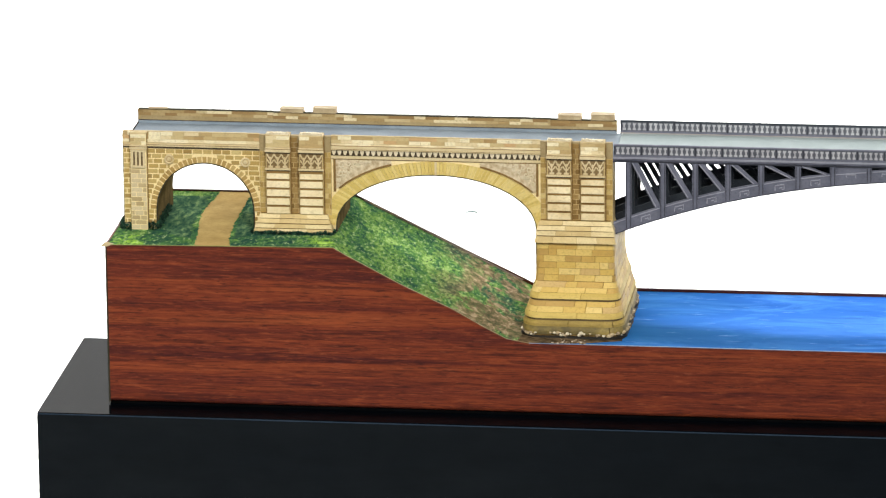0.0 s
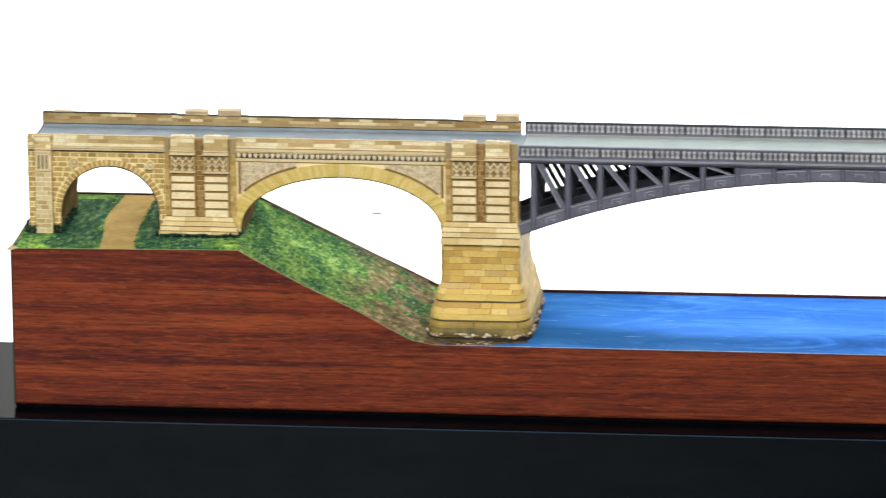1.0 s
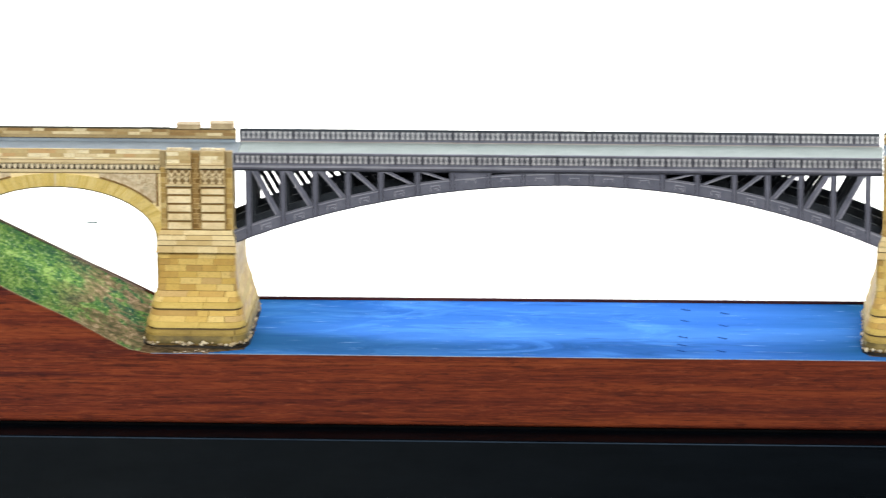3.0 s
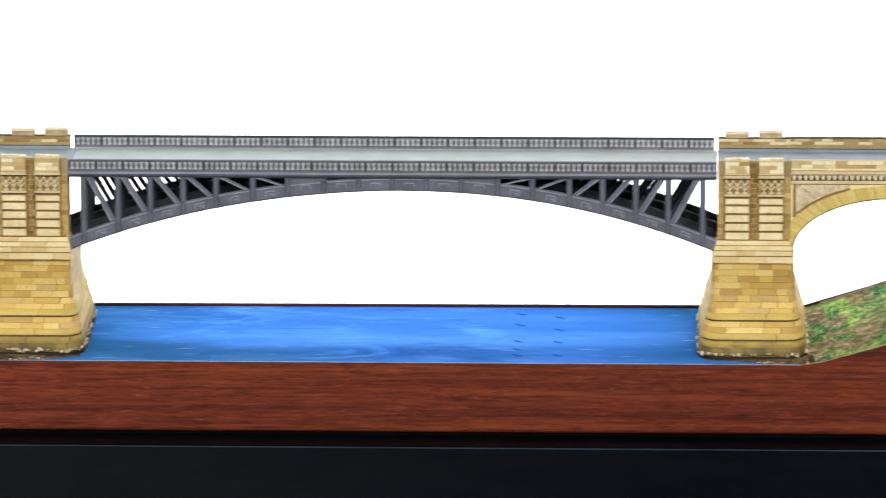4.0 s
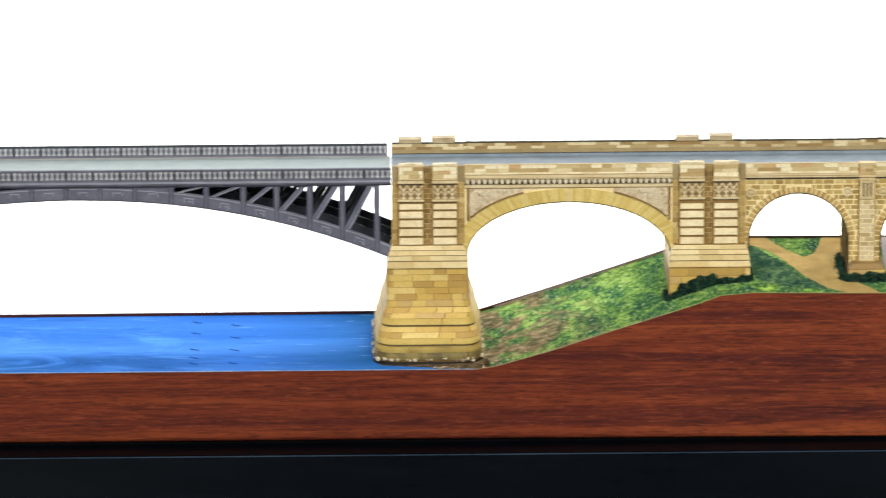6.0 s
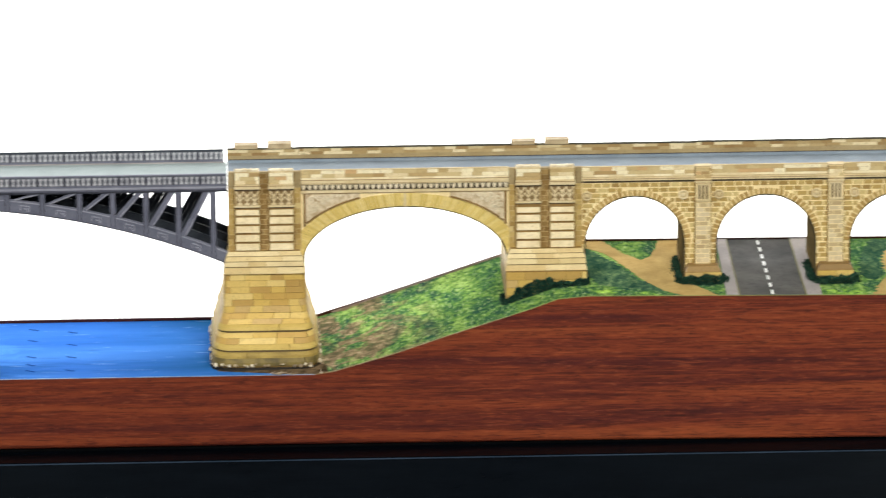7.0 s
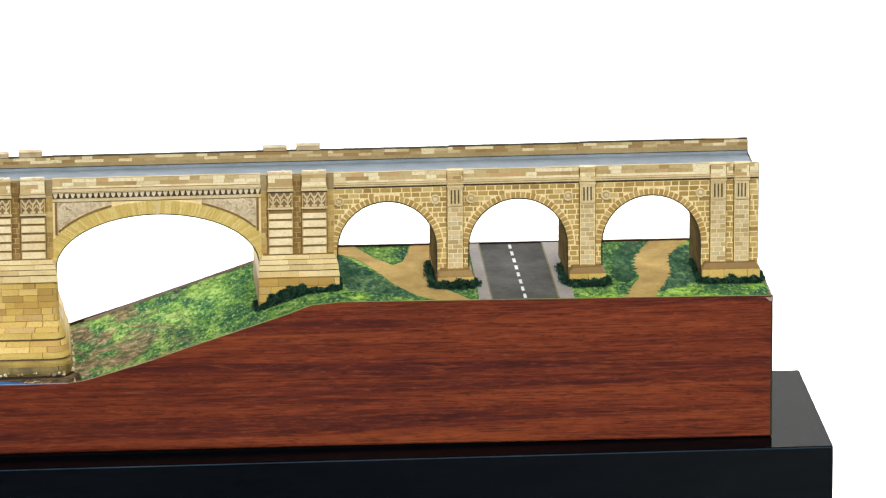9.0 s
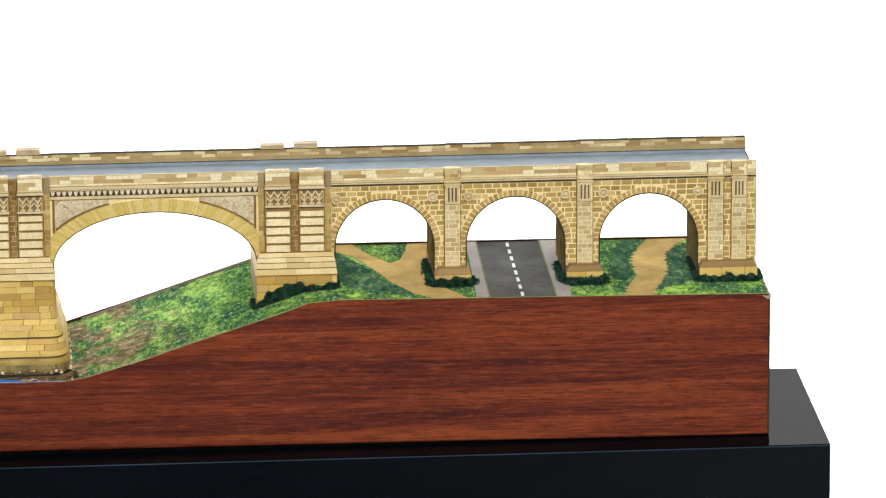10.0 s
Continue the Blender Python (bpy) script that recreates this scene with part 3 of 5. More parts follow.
def ground_sheet(name, first, last, mat, label, category):
    """A sheet between two bends of the ground's outline, ruled from front to back."""
    bm = bm_new()
    steps = 12 if last - first == 1 else 4
    rows = []
    for k in range(first, last):
        for j in range(steps + (k == last - 1)):
            f = j / steps
            row = []
            for r in range(13):
                g = r / 12
                y = BASE_Y0 + 0.2 + (BASE_Y1 - BASE_Y0 - 1.45) * g
                (xa, za), (xb, zb) = [(p[0] + (q[0] - p[0]) * g, p[1] + (q[1] - p[1]) * g) for p, q in zip(LAND, LAND_BACK)][k:k + 2]
                x = min(max(xa + (xb - xa) * f, BASE_X0 + 0.8), BASE_X1 - 0.8)
                row.append(bm.verts.new((x * MM, y * MM, (za + (zb - za) * f) * MM)))
            rows.append(row)
    for a, b in zip(rows, rows[1:]):
        for k in range(12):
            bm.faces.new((a[k], b[k], b[k + 1], a[k + 1]))
    bmesh.ops.recalc_face_normals(bm, faces=bm.faces)
    edge = [e for e in bm.edges if e.is_boundary]
    low = bmesh.ops.extrude_edge_only(bm, edges=edge)["geom"]
    for v in low:
        if isinstance(v, bmesh.types.BMVert):
            v.co.z -= 0.5 * MM
    return tagged(finish(name, bm, mat), label, category, kind="structure")


ground_sheet("grass_bank", 0, 7, GRASS, "printed grassy bank with bare earth near the water", "grass")
ground_sheet("grass_bank", 8, 16, GRASS_GENTLE, "printed grassy bank with bare earth near the water", "grass")
ground_sheet("water", 7, 8, WATER, "flat bright blue printed river with pale streaks", "water")


def patch(name, mat, label, category, outline, lift, rough=0.0, kind="structure"):
    """A thin flat sheet on the ground with an uneven edge."""
    pts = []
    for k, (xa, ya) in enumerate(outline):
        xb, yb = outline[(k + 1) % len(outline)]
        n = max(1, int(math.hypot(xb - xa, yb - ya) / 0.7)) if rough else 1
        for j in range(n):
            x, y = xa + (xb - xa) * j / n, ya + (yb - ya) * j / n
            if rough:
                x += rough * noise.noise((x * 0.45, y * 0.45, 3)) + rough * 0.6 * noise.noise((x * 1.7, y * 1.7, 8))
            pts.append((x, min(max(y, BASE_Y0 + 0.15), BASE_Y1 - 1.3)))
    bm = bm_new()
    hi = [bm.verts.new((x * MM, y * MM, (ground_z(x, y) + lift) * MM)) for x, y in pts]
    lo = [bm.verts.new((x * MM, y * MM, (ground_z(x, y) - 0.2) * MM)) for x, y in pts]
    for i, j, k in fill(pts):
        bm.faces.new((hi[i], hi[j], hi[k]))
    for k in range(len(pts)):
        n = (k + 1) % len(pts)
        bm.faces.new((hi[k], hi[n], lo[n], lo[k]))
    return tagged(finish(name, bm, mat), label, category, kind=kind)


patch("footpath", PATH, "sandy printed footpath under the end arch", "path",
      [(29.0, -24.5), (27.1, -4.5), (25.4, 8.8), (23.9, 26.9), (24.8, 42.6), (26.4, 57.6), (25.8, 61.3), (40.4, 61.3), (40.4, 51.5), (40.3, 33.0), (40.5, 19.3), (40.7, 5.8), (41.8, -12.0), (44.3, -24.5)], 0.12, 1.0)
patch("footpath", PATH, "sandy printed footpath that forks under the arch", "path",
      [(630, 61.3), (644.9, 61.3), (651.9, 43.1), (659.6, 30.7), (664.1, 35.7), (667.6, 49.7), (669.1, 61.3), (679.0, 61.3), (680.1, 27.0), (676.2, 1.2), (679.8, -8.2), (689.1, -24.5), (674.8, -24.5),
       (667.0, -17.4), (658.6, -0.1), (651.7, 22.6), (644.5, 42.0), (630.0, 58.0)], 0.12, 0.8)
patch("footpath", PATH, "sandy printed footpath between shrubs under the last arch", "path",
      [(754.6, -24.5), (759.5, -7.9), (763.6, 4.9), (763.8, 27.1), (766.2, 40.3), (772.7, 57.9), (774.6, 61.3), (790.8, 61.3), (784.0, 47.7), (779.6, 37.3), (777.8, 12.4), (773.5, -4.8), (769.4, -17.5), (767.4, -24.5)], 0.12, 1.6)
patch("road", ASPHALT, "grey printed two-lane road with a dashed white line", "road", [(698.0, -24.5), (726.3, -24.5), (726.7, 61.3), (699.2, 61.3)], 0.14)
patch("pavement", PAVING, "pale grey printed pavement beside the road", "pavement", [(692.5, -24.5), (697.95, -24.5), (699.15, 61.3), (694.6, 61.3)], 0.45)
patch("pavement", PAVING, "pale grey printed pavement beside the road", "pavement", [(726.35, -24.5), (733.0, -24.5), (734.3, 61.3), (726.75, 61.3)], 0.45)
for k in range(8):
    ya = -23.0 + 10.9 * k
    xa = 712.2 + 0.3 * (ya + 24.5) / 86
    patch("road_dash", LINE_WHITE, "white painted dash of the road's centre line", "road marking", [(xa - 0.65, ya), (xa + 0.65, ya), (xa + 0.75, ya + 6.0), (xa - 0.55, ya + 6.0)], 0.2)
for xa, xb in ((698.0, 699.2), (726.3, 726.7)):
    patch("road_edge_line", ROAD_EDGE, "olive line between the road and its pavement", "road marking", [(xa - 0.35, -24.5), (xa + 0.35, -24.5), (xb + 0.3, 61.3), (xb - 0.3, 61.3)], 0.5)
# cut marks where two printed sheets of the river meet
for xa, ys in ((397.3, (50, 33, 8, -4, -13)), (414.3, (45, 26, 7, -13))):
    for k, ya in enumerate(ys):
        patch("cut_mark", WATER_DARK, "short dark cut mark in the river sheet", "cut mark", [(xa - 2.0, ya + 1.2), (xa + 0.2, ya - 0.5), (xa + 2.1, ya - 1.2), (xa + 2.3, ya - 0.1), (xa + 0.4, ya + 0.7), (xa - 1.6, ya + 2.2)], 0.06)

patch("river_shore", EARTH, "brown pebbly earth at the pier's foot", "shore", [(167.5, -24.4), (186, -24.4), (200, -21.5), (211.5, -17.5), (213.4, 8), (212.6, 40), (196, 40), (184, 0), (168.5, -12)], 0.1, 0.8)
patch("river_shore", EARTH, "brown pebbly earth at the pier's foot", "shore", [(524, -24.4), (508, -23.8), (495, -21), (477.0, -17.5), (474.8, 8), (475.4, 40), (492, 40), (506, 0), (523, -12)], 0.1, 0.8)

# ---- masonry ----


def arch_points(cx, z0, a, b, n=30):
    return [(cx + a * math.cos(th), z0 + b * math.sin(th)) for th in np.linspace(0, math.pi, n)]


def arched_wall(parent, x0, x1, zb0, zb1, arches, top, mat):
    """A wall through the bridge's whole depth, pierced by arches: (centre, spring height, half width, rise)."""
    pts = [(x0, zb0), (x0, top), (x1, top), (x1, zb1)]
    for cx, zs, a, b in sorted(arches, reverse=True):
        pts += [(cx + a, ground_z(cx + a) - 0.5)] + arch_points(cx, zs, a, b) + [(cx - a, ground_z(cx - a) - 0.5)]
    bm = bm_new()
    prism(bm, pts, FRONT, BACK)
    wall = part("wall", bm, mat, parent)
    for cx, zs, a, b in arches:
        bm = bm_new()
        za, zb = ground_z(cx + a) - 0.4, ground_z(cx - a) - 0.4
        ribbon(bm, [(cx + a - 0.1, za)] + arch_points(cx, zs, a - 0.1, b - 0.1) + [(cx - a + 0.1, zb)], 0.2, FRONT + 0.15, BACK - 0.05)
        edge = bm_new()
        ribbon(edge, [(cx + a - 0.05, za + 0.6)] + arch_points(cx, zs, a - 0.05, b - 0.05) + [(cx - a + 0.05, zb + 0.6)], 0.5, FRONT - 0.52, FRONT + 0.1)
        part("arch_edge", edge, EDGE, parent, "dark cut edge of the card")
        # the lining's dark brown has the inner face's shade put into it
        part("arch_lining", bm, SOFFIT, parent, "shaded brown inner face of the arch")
    return wall


def voussoirs(parent, cx, zs, a, b, thick_a, thick_b, count, mat, proud, ragged=0.0, gap=0.06):
    for k in range(count):
        ta, tb = math.pi * (k + gap) / count, math.pi * (k + 1 - gap) / count
        g = ragged * (k % 2)
        bm = bm_new()
        prism(bm, [(cx + (a - 0.05) * math.cos(ta), zs + (b - 0.05) * math.sin(ta)), (cx + (a + thick_a - g) * math.cos(ta), zs + (b + thick_b - g) * math.sin(ta)),
                   (cx + (a + thick_a - g) * math.cos(tb), zs + (b + thick_b - g) * math.sin(tb)), (cx + (a - 0.05) * math.cos(tb), zs + (b - 0.05) * math.sin(tb))], FRONT - proud, FRONT + 0.2)
        part("voussoir", bm, mat, parent)


def courses(parent, mat, x0, x1, z0, z1, height, width, yf, proud, blocked=None, joint=0.28, seed=1):
    """Rows of stones on a face that looks to the front; blocked(z) gives the stretch that an opening takes."""
    rng = random.Random(seed)
    n = max(1, round((z1 - z0) / height))
    h = (z1 - z0) / n
    for r in range(n):
        za, zb = z0 + r * h + joint / 2, z0 + (r + 1) * h - joint / 2
        runs = [(x0, x1)]
        for lo, hi in (blocked((za + zb) / 2) if blocked else []):
            runs = [q for a, b in runs for q in ((a, min(b, lo)), (max(a, hi), b)) if q[1] - q[0] > 0.5]
        x = x0 - (width * 0.5 if r % 2 else 0.0)
        while x < x1:
            w = width * rng.uniform(0.8, 1.2)
            for a, b in runs:
                xa, xb = max(x, a) + joint / 2, min(x + w, b) - joint / 2
                if xb - xa > 0.45:
                    piece("brick", mat, parent, xa, xb, yf - proud * rng.uniform(0.7, 1.15), yf + 0.3, za, zb)
            x += w


def ledge(parent, name, mat, x0, x1, z0, z1, proud, back=True):
    bm = bm_new()
    box(bm, x0, x1, FRONT - proud, FRONT + 0.3, z0, z1)
    return part(name, bm, mat, parent)


def parapets(parent, x0, x1, top, seed, rear_top):
    """Front parapet with two mixed courses over a cream one; rear parapet with two courses over a plain band and a kerb."""
    bm = bm_new()
    box(bm, x0, x1, FRONT, FRONT + 1.3, DECK - 0.5, top)
    front = part("parapet", bm, PARAPET_GROUND, parent)
    bm = bm_new()
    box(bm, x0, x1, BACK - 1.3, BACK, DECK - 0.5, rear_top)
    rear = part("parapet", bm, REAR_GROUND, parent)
    courses(front, BRICK_PARAPET, x0, x1, top - 3.4, top - 0.1, 1.65, 5.2, FRONT, 0.15, joint=0.1, seed=seed)
    courses(front, BRICK_CREAM, x0, x1, 110.25, top - 3.42, 3.0, 6.5, FRONT, 0.12, joint=0.08, seed=seed + 20)
    rear_courses(parent, rear, x0, x1, rear_top, seed + 50)
    bm = bm_new()
    box(bm, x0, x1, FRONT - 0.2, FRONT + 1.2, top, top + 0.12)
    part("coping", bm, PARAPET_GROUND, parent)


def rear_courses(parent, rear, x0, x1, rear_top, seed):
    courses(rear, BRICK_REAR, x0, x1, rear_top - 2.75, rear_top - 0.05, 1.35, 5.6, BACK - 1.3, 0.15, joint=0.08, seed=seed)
    bm = bm_new()
    box(bm, x0, x1, BACK - 1.9, BACK - 1.28, DECK + 0.2, 109.8)
    kerb = part("kerb", bm, ASPHALT_DECK, parent)
    piece("kerb_line", IRON_LINE, kerb, x0, x1, BACK - 1.95, BACK - 1.3, 109.82, 110.0)
    bm = bm_new()
    box(bm, x0, x1, BACK - 1.6, BACK + 0.7, rear_top, rear_top + 0.25)
    part("coping", bm, EDGE, parent)


def deck(parent, x0, x1):
    bm = bm_new()
    box(bm, x0, x1, FRONT + 1.32, BACK - 1.32, DECK - 0.6, DECK + 0.25)
    part("deck", bm, ASPHALT_DECK, parent, "blue-grey road surface")


def roundel(parent, x, z):
    """A turned boss: ring, groove and button in one mesh."""
    bm = bm_new()
    n = 20
    profile = [(2.15, 0.0), (2.1, 0.7), (1.75, 0.85), (1.4, 0.7), (1.35, 0.35), (0.95, 0.35), (0.9, 0.8), (0.45, 0.95)]
    rings = [[bm.verts.new(((x + r * math.cos(2 * math.pi * k / n)) * MM, (FRONT - p) * MM, (z + r * math.sin(2 * math.pi * k / n)) * MM)) for k in range(n)] for r, p in profile]
    for a, b in zip(rings, rings[1:]):
        for k in range(n):
            bm.faces.new((a[k], a[(k + 1) % n], b[(k + 1) % n], b[k]))
    bm.faces.new(rings[-1])
    boss = part("roundel", bm, STONE_PALE, parent, "pale round boss")
    bm = bm_new()
    ribbon(bm, [(x + 1.15 * math.cos(2 * math.pi * k / n), z + 1.15 * math.sin(2 * math.pi * k / n)) for k in range(n + 1)], 0.36, FRONT - 0.42, FRONT - 0.36)
    part("groove", bm, STONE, boss)


def slit_panel(parent, x0, x1, z0, z1, yf):
    bm = bm_new()
    box(bm, x0 + 0.2, x1 - 0.2, yf - 0.1, yf + 0.1, z0, z1)
    part("slit_ground", bm, SLIT, parent)
    w = x1 - x0
    for k in range(4):
        xa = x0 + w * k / 3.55
        piece("slit_bar", STONE_PALE, parent, xa - w * 0.01, xa + w * 0.14, yf - 0.55, yf, z0, z1)
    for za, zb in ((z0 - 0.9, z0), (z1, z1 + 0.7)):
        piece("slit_frame", STONE_PALE, parent, x0 - 0.3, x1 + 0.3, yf - 0.7, yf, za, zb)


def pilaster(parent, x0, x1, zfoot, yf, seed):
    bm = bm_new()
    box(bm, x0, x1, yf, FRONT - 0.02, zfoot, PARAPET + 0.2)
    parent = part("pilaster", bm, JOINT, parent)
    # brown strips paint a shadow line down both sides of the pilaster
    for xj in (x0 - 0.4, x1):
        piece("side_joint", STONE_BROWN, parent, xj, xj + 0.4, FRONT - 0.35, FRONT + 0.1, zfoot, PARAPET)
    z1 = 98.6
    courses(parent, BRICK_PALE, x0 + 0.1, x1 - 0.1, zfoot + 0.2, z1, 2.0, (x1 - x0) * 0.62, yf, 0.12, joint=0.32, seed=seed)
    slit_panel(parent, x0 + 0.5, x1 - 0.5, 100.2, 106.4, yf)
    courses(parent, BRICK_PARAPET, x0, x1, 109.4, PARAPET, 1.6, (x1 - x0) * 0.7, yf, 0.12, joint=0.12, seed=seed + 9)
    piece("band", STONE_PALE, parent, x0 - 0.3, x1 + 0.3, yf - 0.5, yf + 0.1, 107.5, 108.4)
    piece("band_line", STONE_BROWN, parent, x0 - 0.1, x1 + 0.1, yf - 0.3, yf + 0.1, 108.42, 108.75)
    piece("band", STONE_PALE, parent, x0 - 0.2, x1 + 0.2, yf - 0.4, yf + 0.1, 108.77, 109.3)
    piece("cap", CAP_STONE, parent, x0 - 0.25, x1 + 0.25, yf - 0.3, FRONT + 1.6, PARAPET + 0.32, PARAPET + 0.9)


def small_arch_wall(parent, x0, x1, arches, seed, top=PARAPET, rear_top=PARAPET):
    def blocked(z):
        out = []
        for cx, zs, a, b in arches:
            if z > zs:
                q = 1 - ((z - zs) / (b + 3.2)) ** 2
                if q > 0:
                    out.append((cx - (a + 3.2) * math.sqrt(q), cx + (a + 3.2) * math.sqrt(q)))
            else:
                out.append((cx - a, cx + a))
        return out
    zlow = min(ground_z(x0), ground_z(x1)) + 0.2
    wall = arched_wall(parent, x0, x1, ground_z(x0) - 1, ground_z(x1) - 1, arches, DECK - 0.02, JOINT)
    courses(wall, BRICK, x0, x1, zlow, 107.6, 2.3, 4.1, FRONT, 0.14, blocked, 0.5, seed)
    for cx, zs, a, b in arches:
        voussoirs(wall, cx, zs, a, b, 2.75, 2.75, 33, RING, 0.3, 0.0, 0.13)
    ledge(parent, "cornice", STONE_PALE, x0, x1, 108.6, 110.0, 0.7)
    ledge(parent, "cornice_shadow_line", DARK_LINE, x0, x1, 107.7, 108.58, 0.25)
    ledge(parent, "cornice_line", STONE_BROWN, x0, x1, 109.25, 109.45, 0.78)
    ledge(parent, "cornice_line", PARAPET_GROUND, x0, x1, 110.02, 110.2, 0.4)
    parapets(parent, x0, x1, top, seed, rear_top)
    deck(parent, x0, x1)


def scroll(bm, x, z, r, turn, flip, y0, y1):
    pts = []
    for k in range(15):
        a = turn + flip * k * 0.5
        rr = r * (1 - k / 17)
        pts.append((x + rr * math.cos(a), z + rr * math.sin(a)))
    ribbon(bm, pts, 0.55, y0, y1)


TEETH = []


def dentil_mesh():
    """One pointed tooth of the frieze, shared by all."""
    if not TEETH:
        bm = bm_new()
        prism(bm, [(-0.9, 1.0), (0.9, 1.0), (0.75, 0.1), (0.3, -0.85), (-0.3, -0.85), (-0.75, 0.1)], -0.7, 0.0)
        bmesh.ops.recalc_face_normals(bm, faces=bm.faces)
        me = bpy.data.meshes.new("dentil")
        bm.to_mesh(me)
        bm.free()
        me.materials.append(DENTIL)
        TEETH.append(me)
    return TEETH[0]


def big_span(x0, x1, label, seed, rear_top):
    ob = thing("stone_arch_span", label, "bridge span", "wide stone arches")
    cx = (x0 + x1) / 2
    zs, a, b = BIG
    wall = arched_wall(ob, x0, x1, 72, 72, [(cx, zs, a, b)], DECK - 0.02, JOINT)
    voussoirs(wall, cx, zs, a, b, 6.2, 5.8, 92, VOUSSOIR, 0.5, gap=0.05)
    piece("keystone", STONE_PALE, ob, cx - 0.45, cx + 0.45, FRONT - 0.75, FRONT, zs + b, zs + b + 5.9)
    parapets(ob, x0, x1, 115.1, seed, rear_top)
    deck(ob, x0, x1)
    ledge(ob, "cornice", STONE_PALE, x0, x1, 108.9, 110.6, 0.9)
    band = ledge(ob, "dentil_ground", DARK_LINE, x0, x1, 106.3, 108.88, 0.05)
    ledge(ob, "cornice_line", STONE_BROWN, x0, x1, 110.62, 110.8, 0.5)
    ledge(ob, "cornice_line", STONE_BROWN, x0, x1, 109.25, 109.42, 0.98)
    n = round((x1 - x0) / 2.42)
    tooth = dentil_mesh()
    for k in range(n):
        stud = new("dentil", tooth)
        stud.location = ((x0 + (x1 - x0) * (k + 0.5) / n) * MM, FRONT * MM, 107.55 * MM)
        stud.parent = band
    ledge(ob, "moulding", STONE_PALE, x0, x1, 105.1, 106.28, 0.6)
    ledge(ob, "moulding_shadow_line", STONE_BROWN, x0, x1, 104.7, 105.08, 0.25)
    # carved panels beside the arch
    for s in (1, -1):
        e = x0 if s > 0 else x1
        edge = []
        for th in np.linspace(0.25, 1.18, 12):
            edge.append((cx - s * (a + 7.0) * math.cos(th), zs + (b + 6.4) * math.sin(th)))
        edge = [(px, min(pz, 104.6)) for px, pz in edge if (px - e) * s > 1.9]
        lo, hi = edge[0], edge[-1]
        outline = [(e + s * 1.9, 104.6), (e + s * 1.9, lo[1])] + edge + [(hi[0], 104.6)]
        bm = bm_new()
        prism(bm, outline, FRONT - 0.3, FRONT + 0.1)
        panel = part("spandrel_panel", bm, ORNAMENT, ob, "cream carved spandrel panel")
        bm = bm_new()
        ribbon(bm, edge, 0.7, FRONT - 0.6, FRONT)
        part("panel_edge", bm, STONE_BROWN, ob)
        piece("panel_post", STONE_BROWN, ob, *sorted((e + s * 0.9, e + s * 1.9)), FRONT - 0.5, FRONT, 90.4, 104.7)
        piece("panel_post", JOINT, ob, *sorted((e + s * 0.0, e + s * 0.88)), FRONT - 0.2, FRONT, 89.0, 104.7)
        for px, pz, r, turn in ((4.6, 102.2, 1.8, 0.5), (7.6, 103.0, 1.3, 2.0), (10.4, 103.2, 1.1, 3.0), (13.0, 103.6, 0.8, 1.0), (3.8, 98.8, 1.4, 4.0), (6.2, 99.9, 1.3, 1.0), (3.4, 95.8, 1.0, 2.5), (8.9, 101.2, 1.0, 5.0), (15.2, 103.9, 0.5, 0.0), (5.6, 97.6, 0.9, 3.3), (11.6, 102.0, 0.8, 0.4), (16.8, 104.0, 0.45, 2.0), (3.2, 93.6, 0.6, 1.2), (7.4, 98.7, 0.7, 0.2)):
            bm = bm_new()
            scroll(bm, e + s * px, pz, r, turn, s, FRONT - 0.75, FRONT - 0.2)
            part("carved_scroll", bm, DENTIL, panel)
    return ob


def capital(parent, x0, x1, yf):
    """Pierced stone panel: lancets and lozenges over a dark ground."""
    bm = bm_new()
    box(bm, x0 + 0.3, x1 - 0.3, yf - 0.08, yf + 0.1, 100.9, 107.3)
    part("capital_ground", bm, CAPITAL_GROUND, parent)
    bm = bm_new()
    w = (x1 - x0 - 0.6) / 3
    for k in range(3):
        c = x0 + 0.3 + w * (k + 0.5)
        ribbon(bm, [(c, 101.0), (c, 104.4)], 0.62, yf - 0.5, yf)
        for q in (-1, 1):
            ribbon(bm, [(c, 102.6), (c + q * w * 0.28, 103.5), (c + q * w * 0.46, 104.6)], 0.5, yf - 0.45, yf)
            ribbon(bm, [(c, 104.2), (c + q * w * 0.25, 105.6), (c + q * w * 0.5, 107.1)], 0.55, yf - 0.42, yf)
            prism(bm, [(c + q * w * 0.2 + 0.5 * math.cos(a), 101.4 + 0.5 * math.sin(a)) for a in np.linspace(0, 2 * math.pi, 7)[:-1]], yf - 0.4, yf)
        prism(bm, [(c + 0.6 * math.cos(q), 105.1 + 0.6 * math.sin(q)) for q in np.linspace(0, 2 * math.pi, 9)[:-1]], yf - 0.55, yf)
    part("tracery", bm, STONE_PALE, parent, "pale pierced tracery")


def crest(parent, px, yf, seed):
    """A ragged row of pale leaves along the front edge of a cap."""
    rng = random.Random(seed + round(px))
    bm = bm_new()
    outline = [(px + 0.1, CAP - 0.5)]
    x = px + 0.2
    while x < px + 9.6:
        w = min(rng.uniform(0.9, 1.7), px + 10.4 - x)
        h = rng.uniform(0.35, 1.0)
        outline += [(x, CAP - 0.2), (x + w * 0.12, CAP - 0.2 + h * 0.7), (x + w * 0.5, CAP - 0.2 + h), (x + w * 0.88, CAP - 0.2 + h * 0.7)]
        x += w
    outline += [(x, CAP - 0.2), (x + 0.1, CAP - 0.5)]
    prism(bm, outline, yf - 0.1, yf + 1.6)
    part("crest", bm, CAP_CREST, parent, "ragged pale crest")


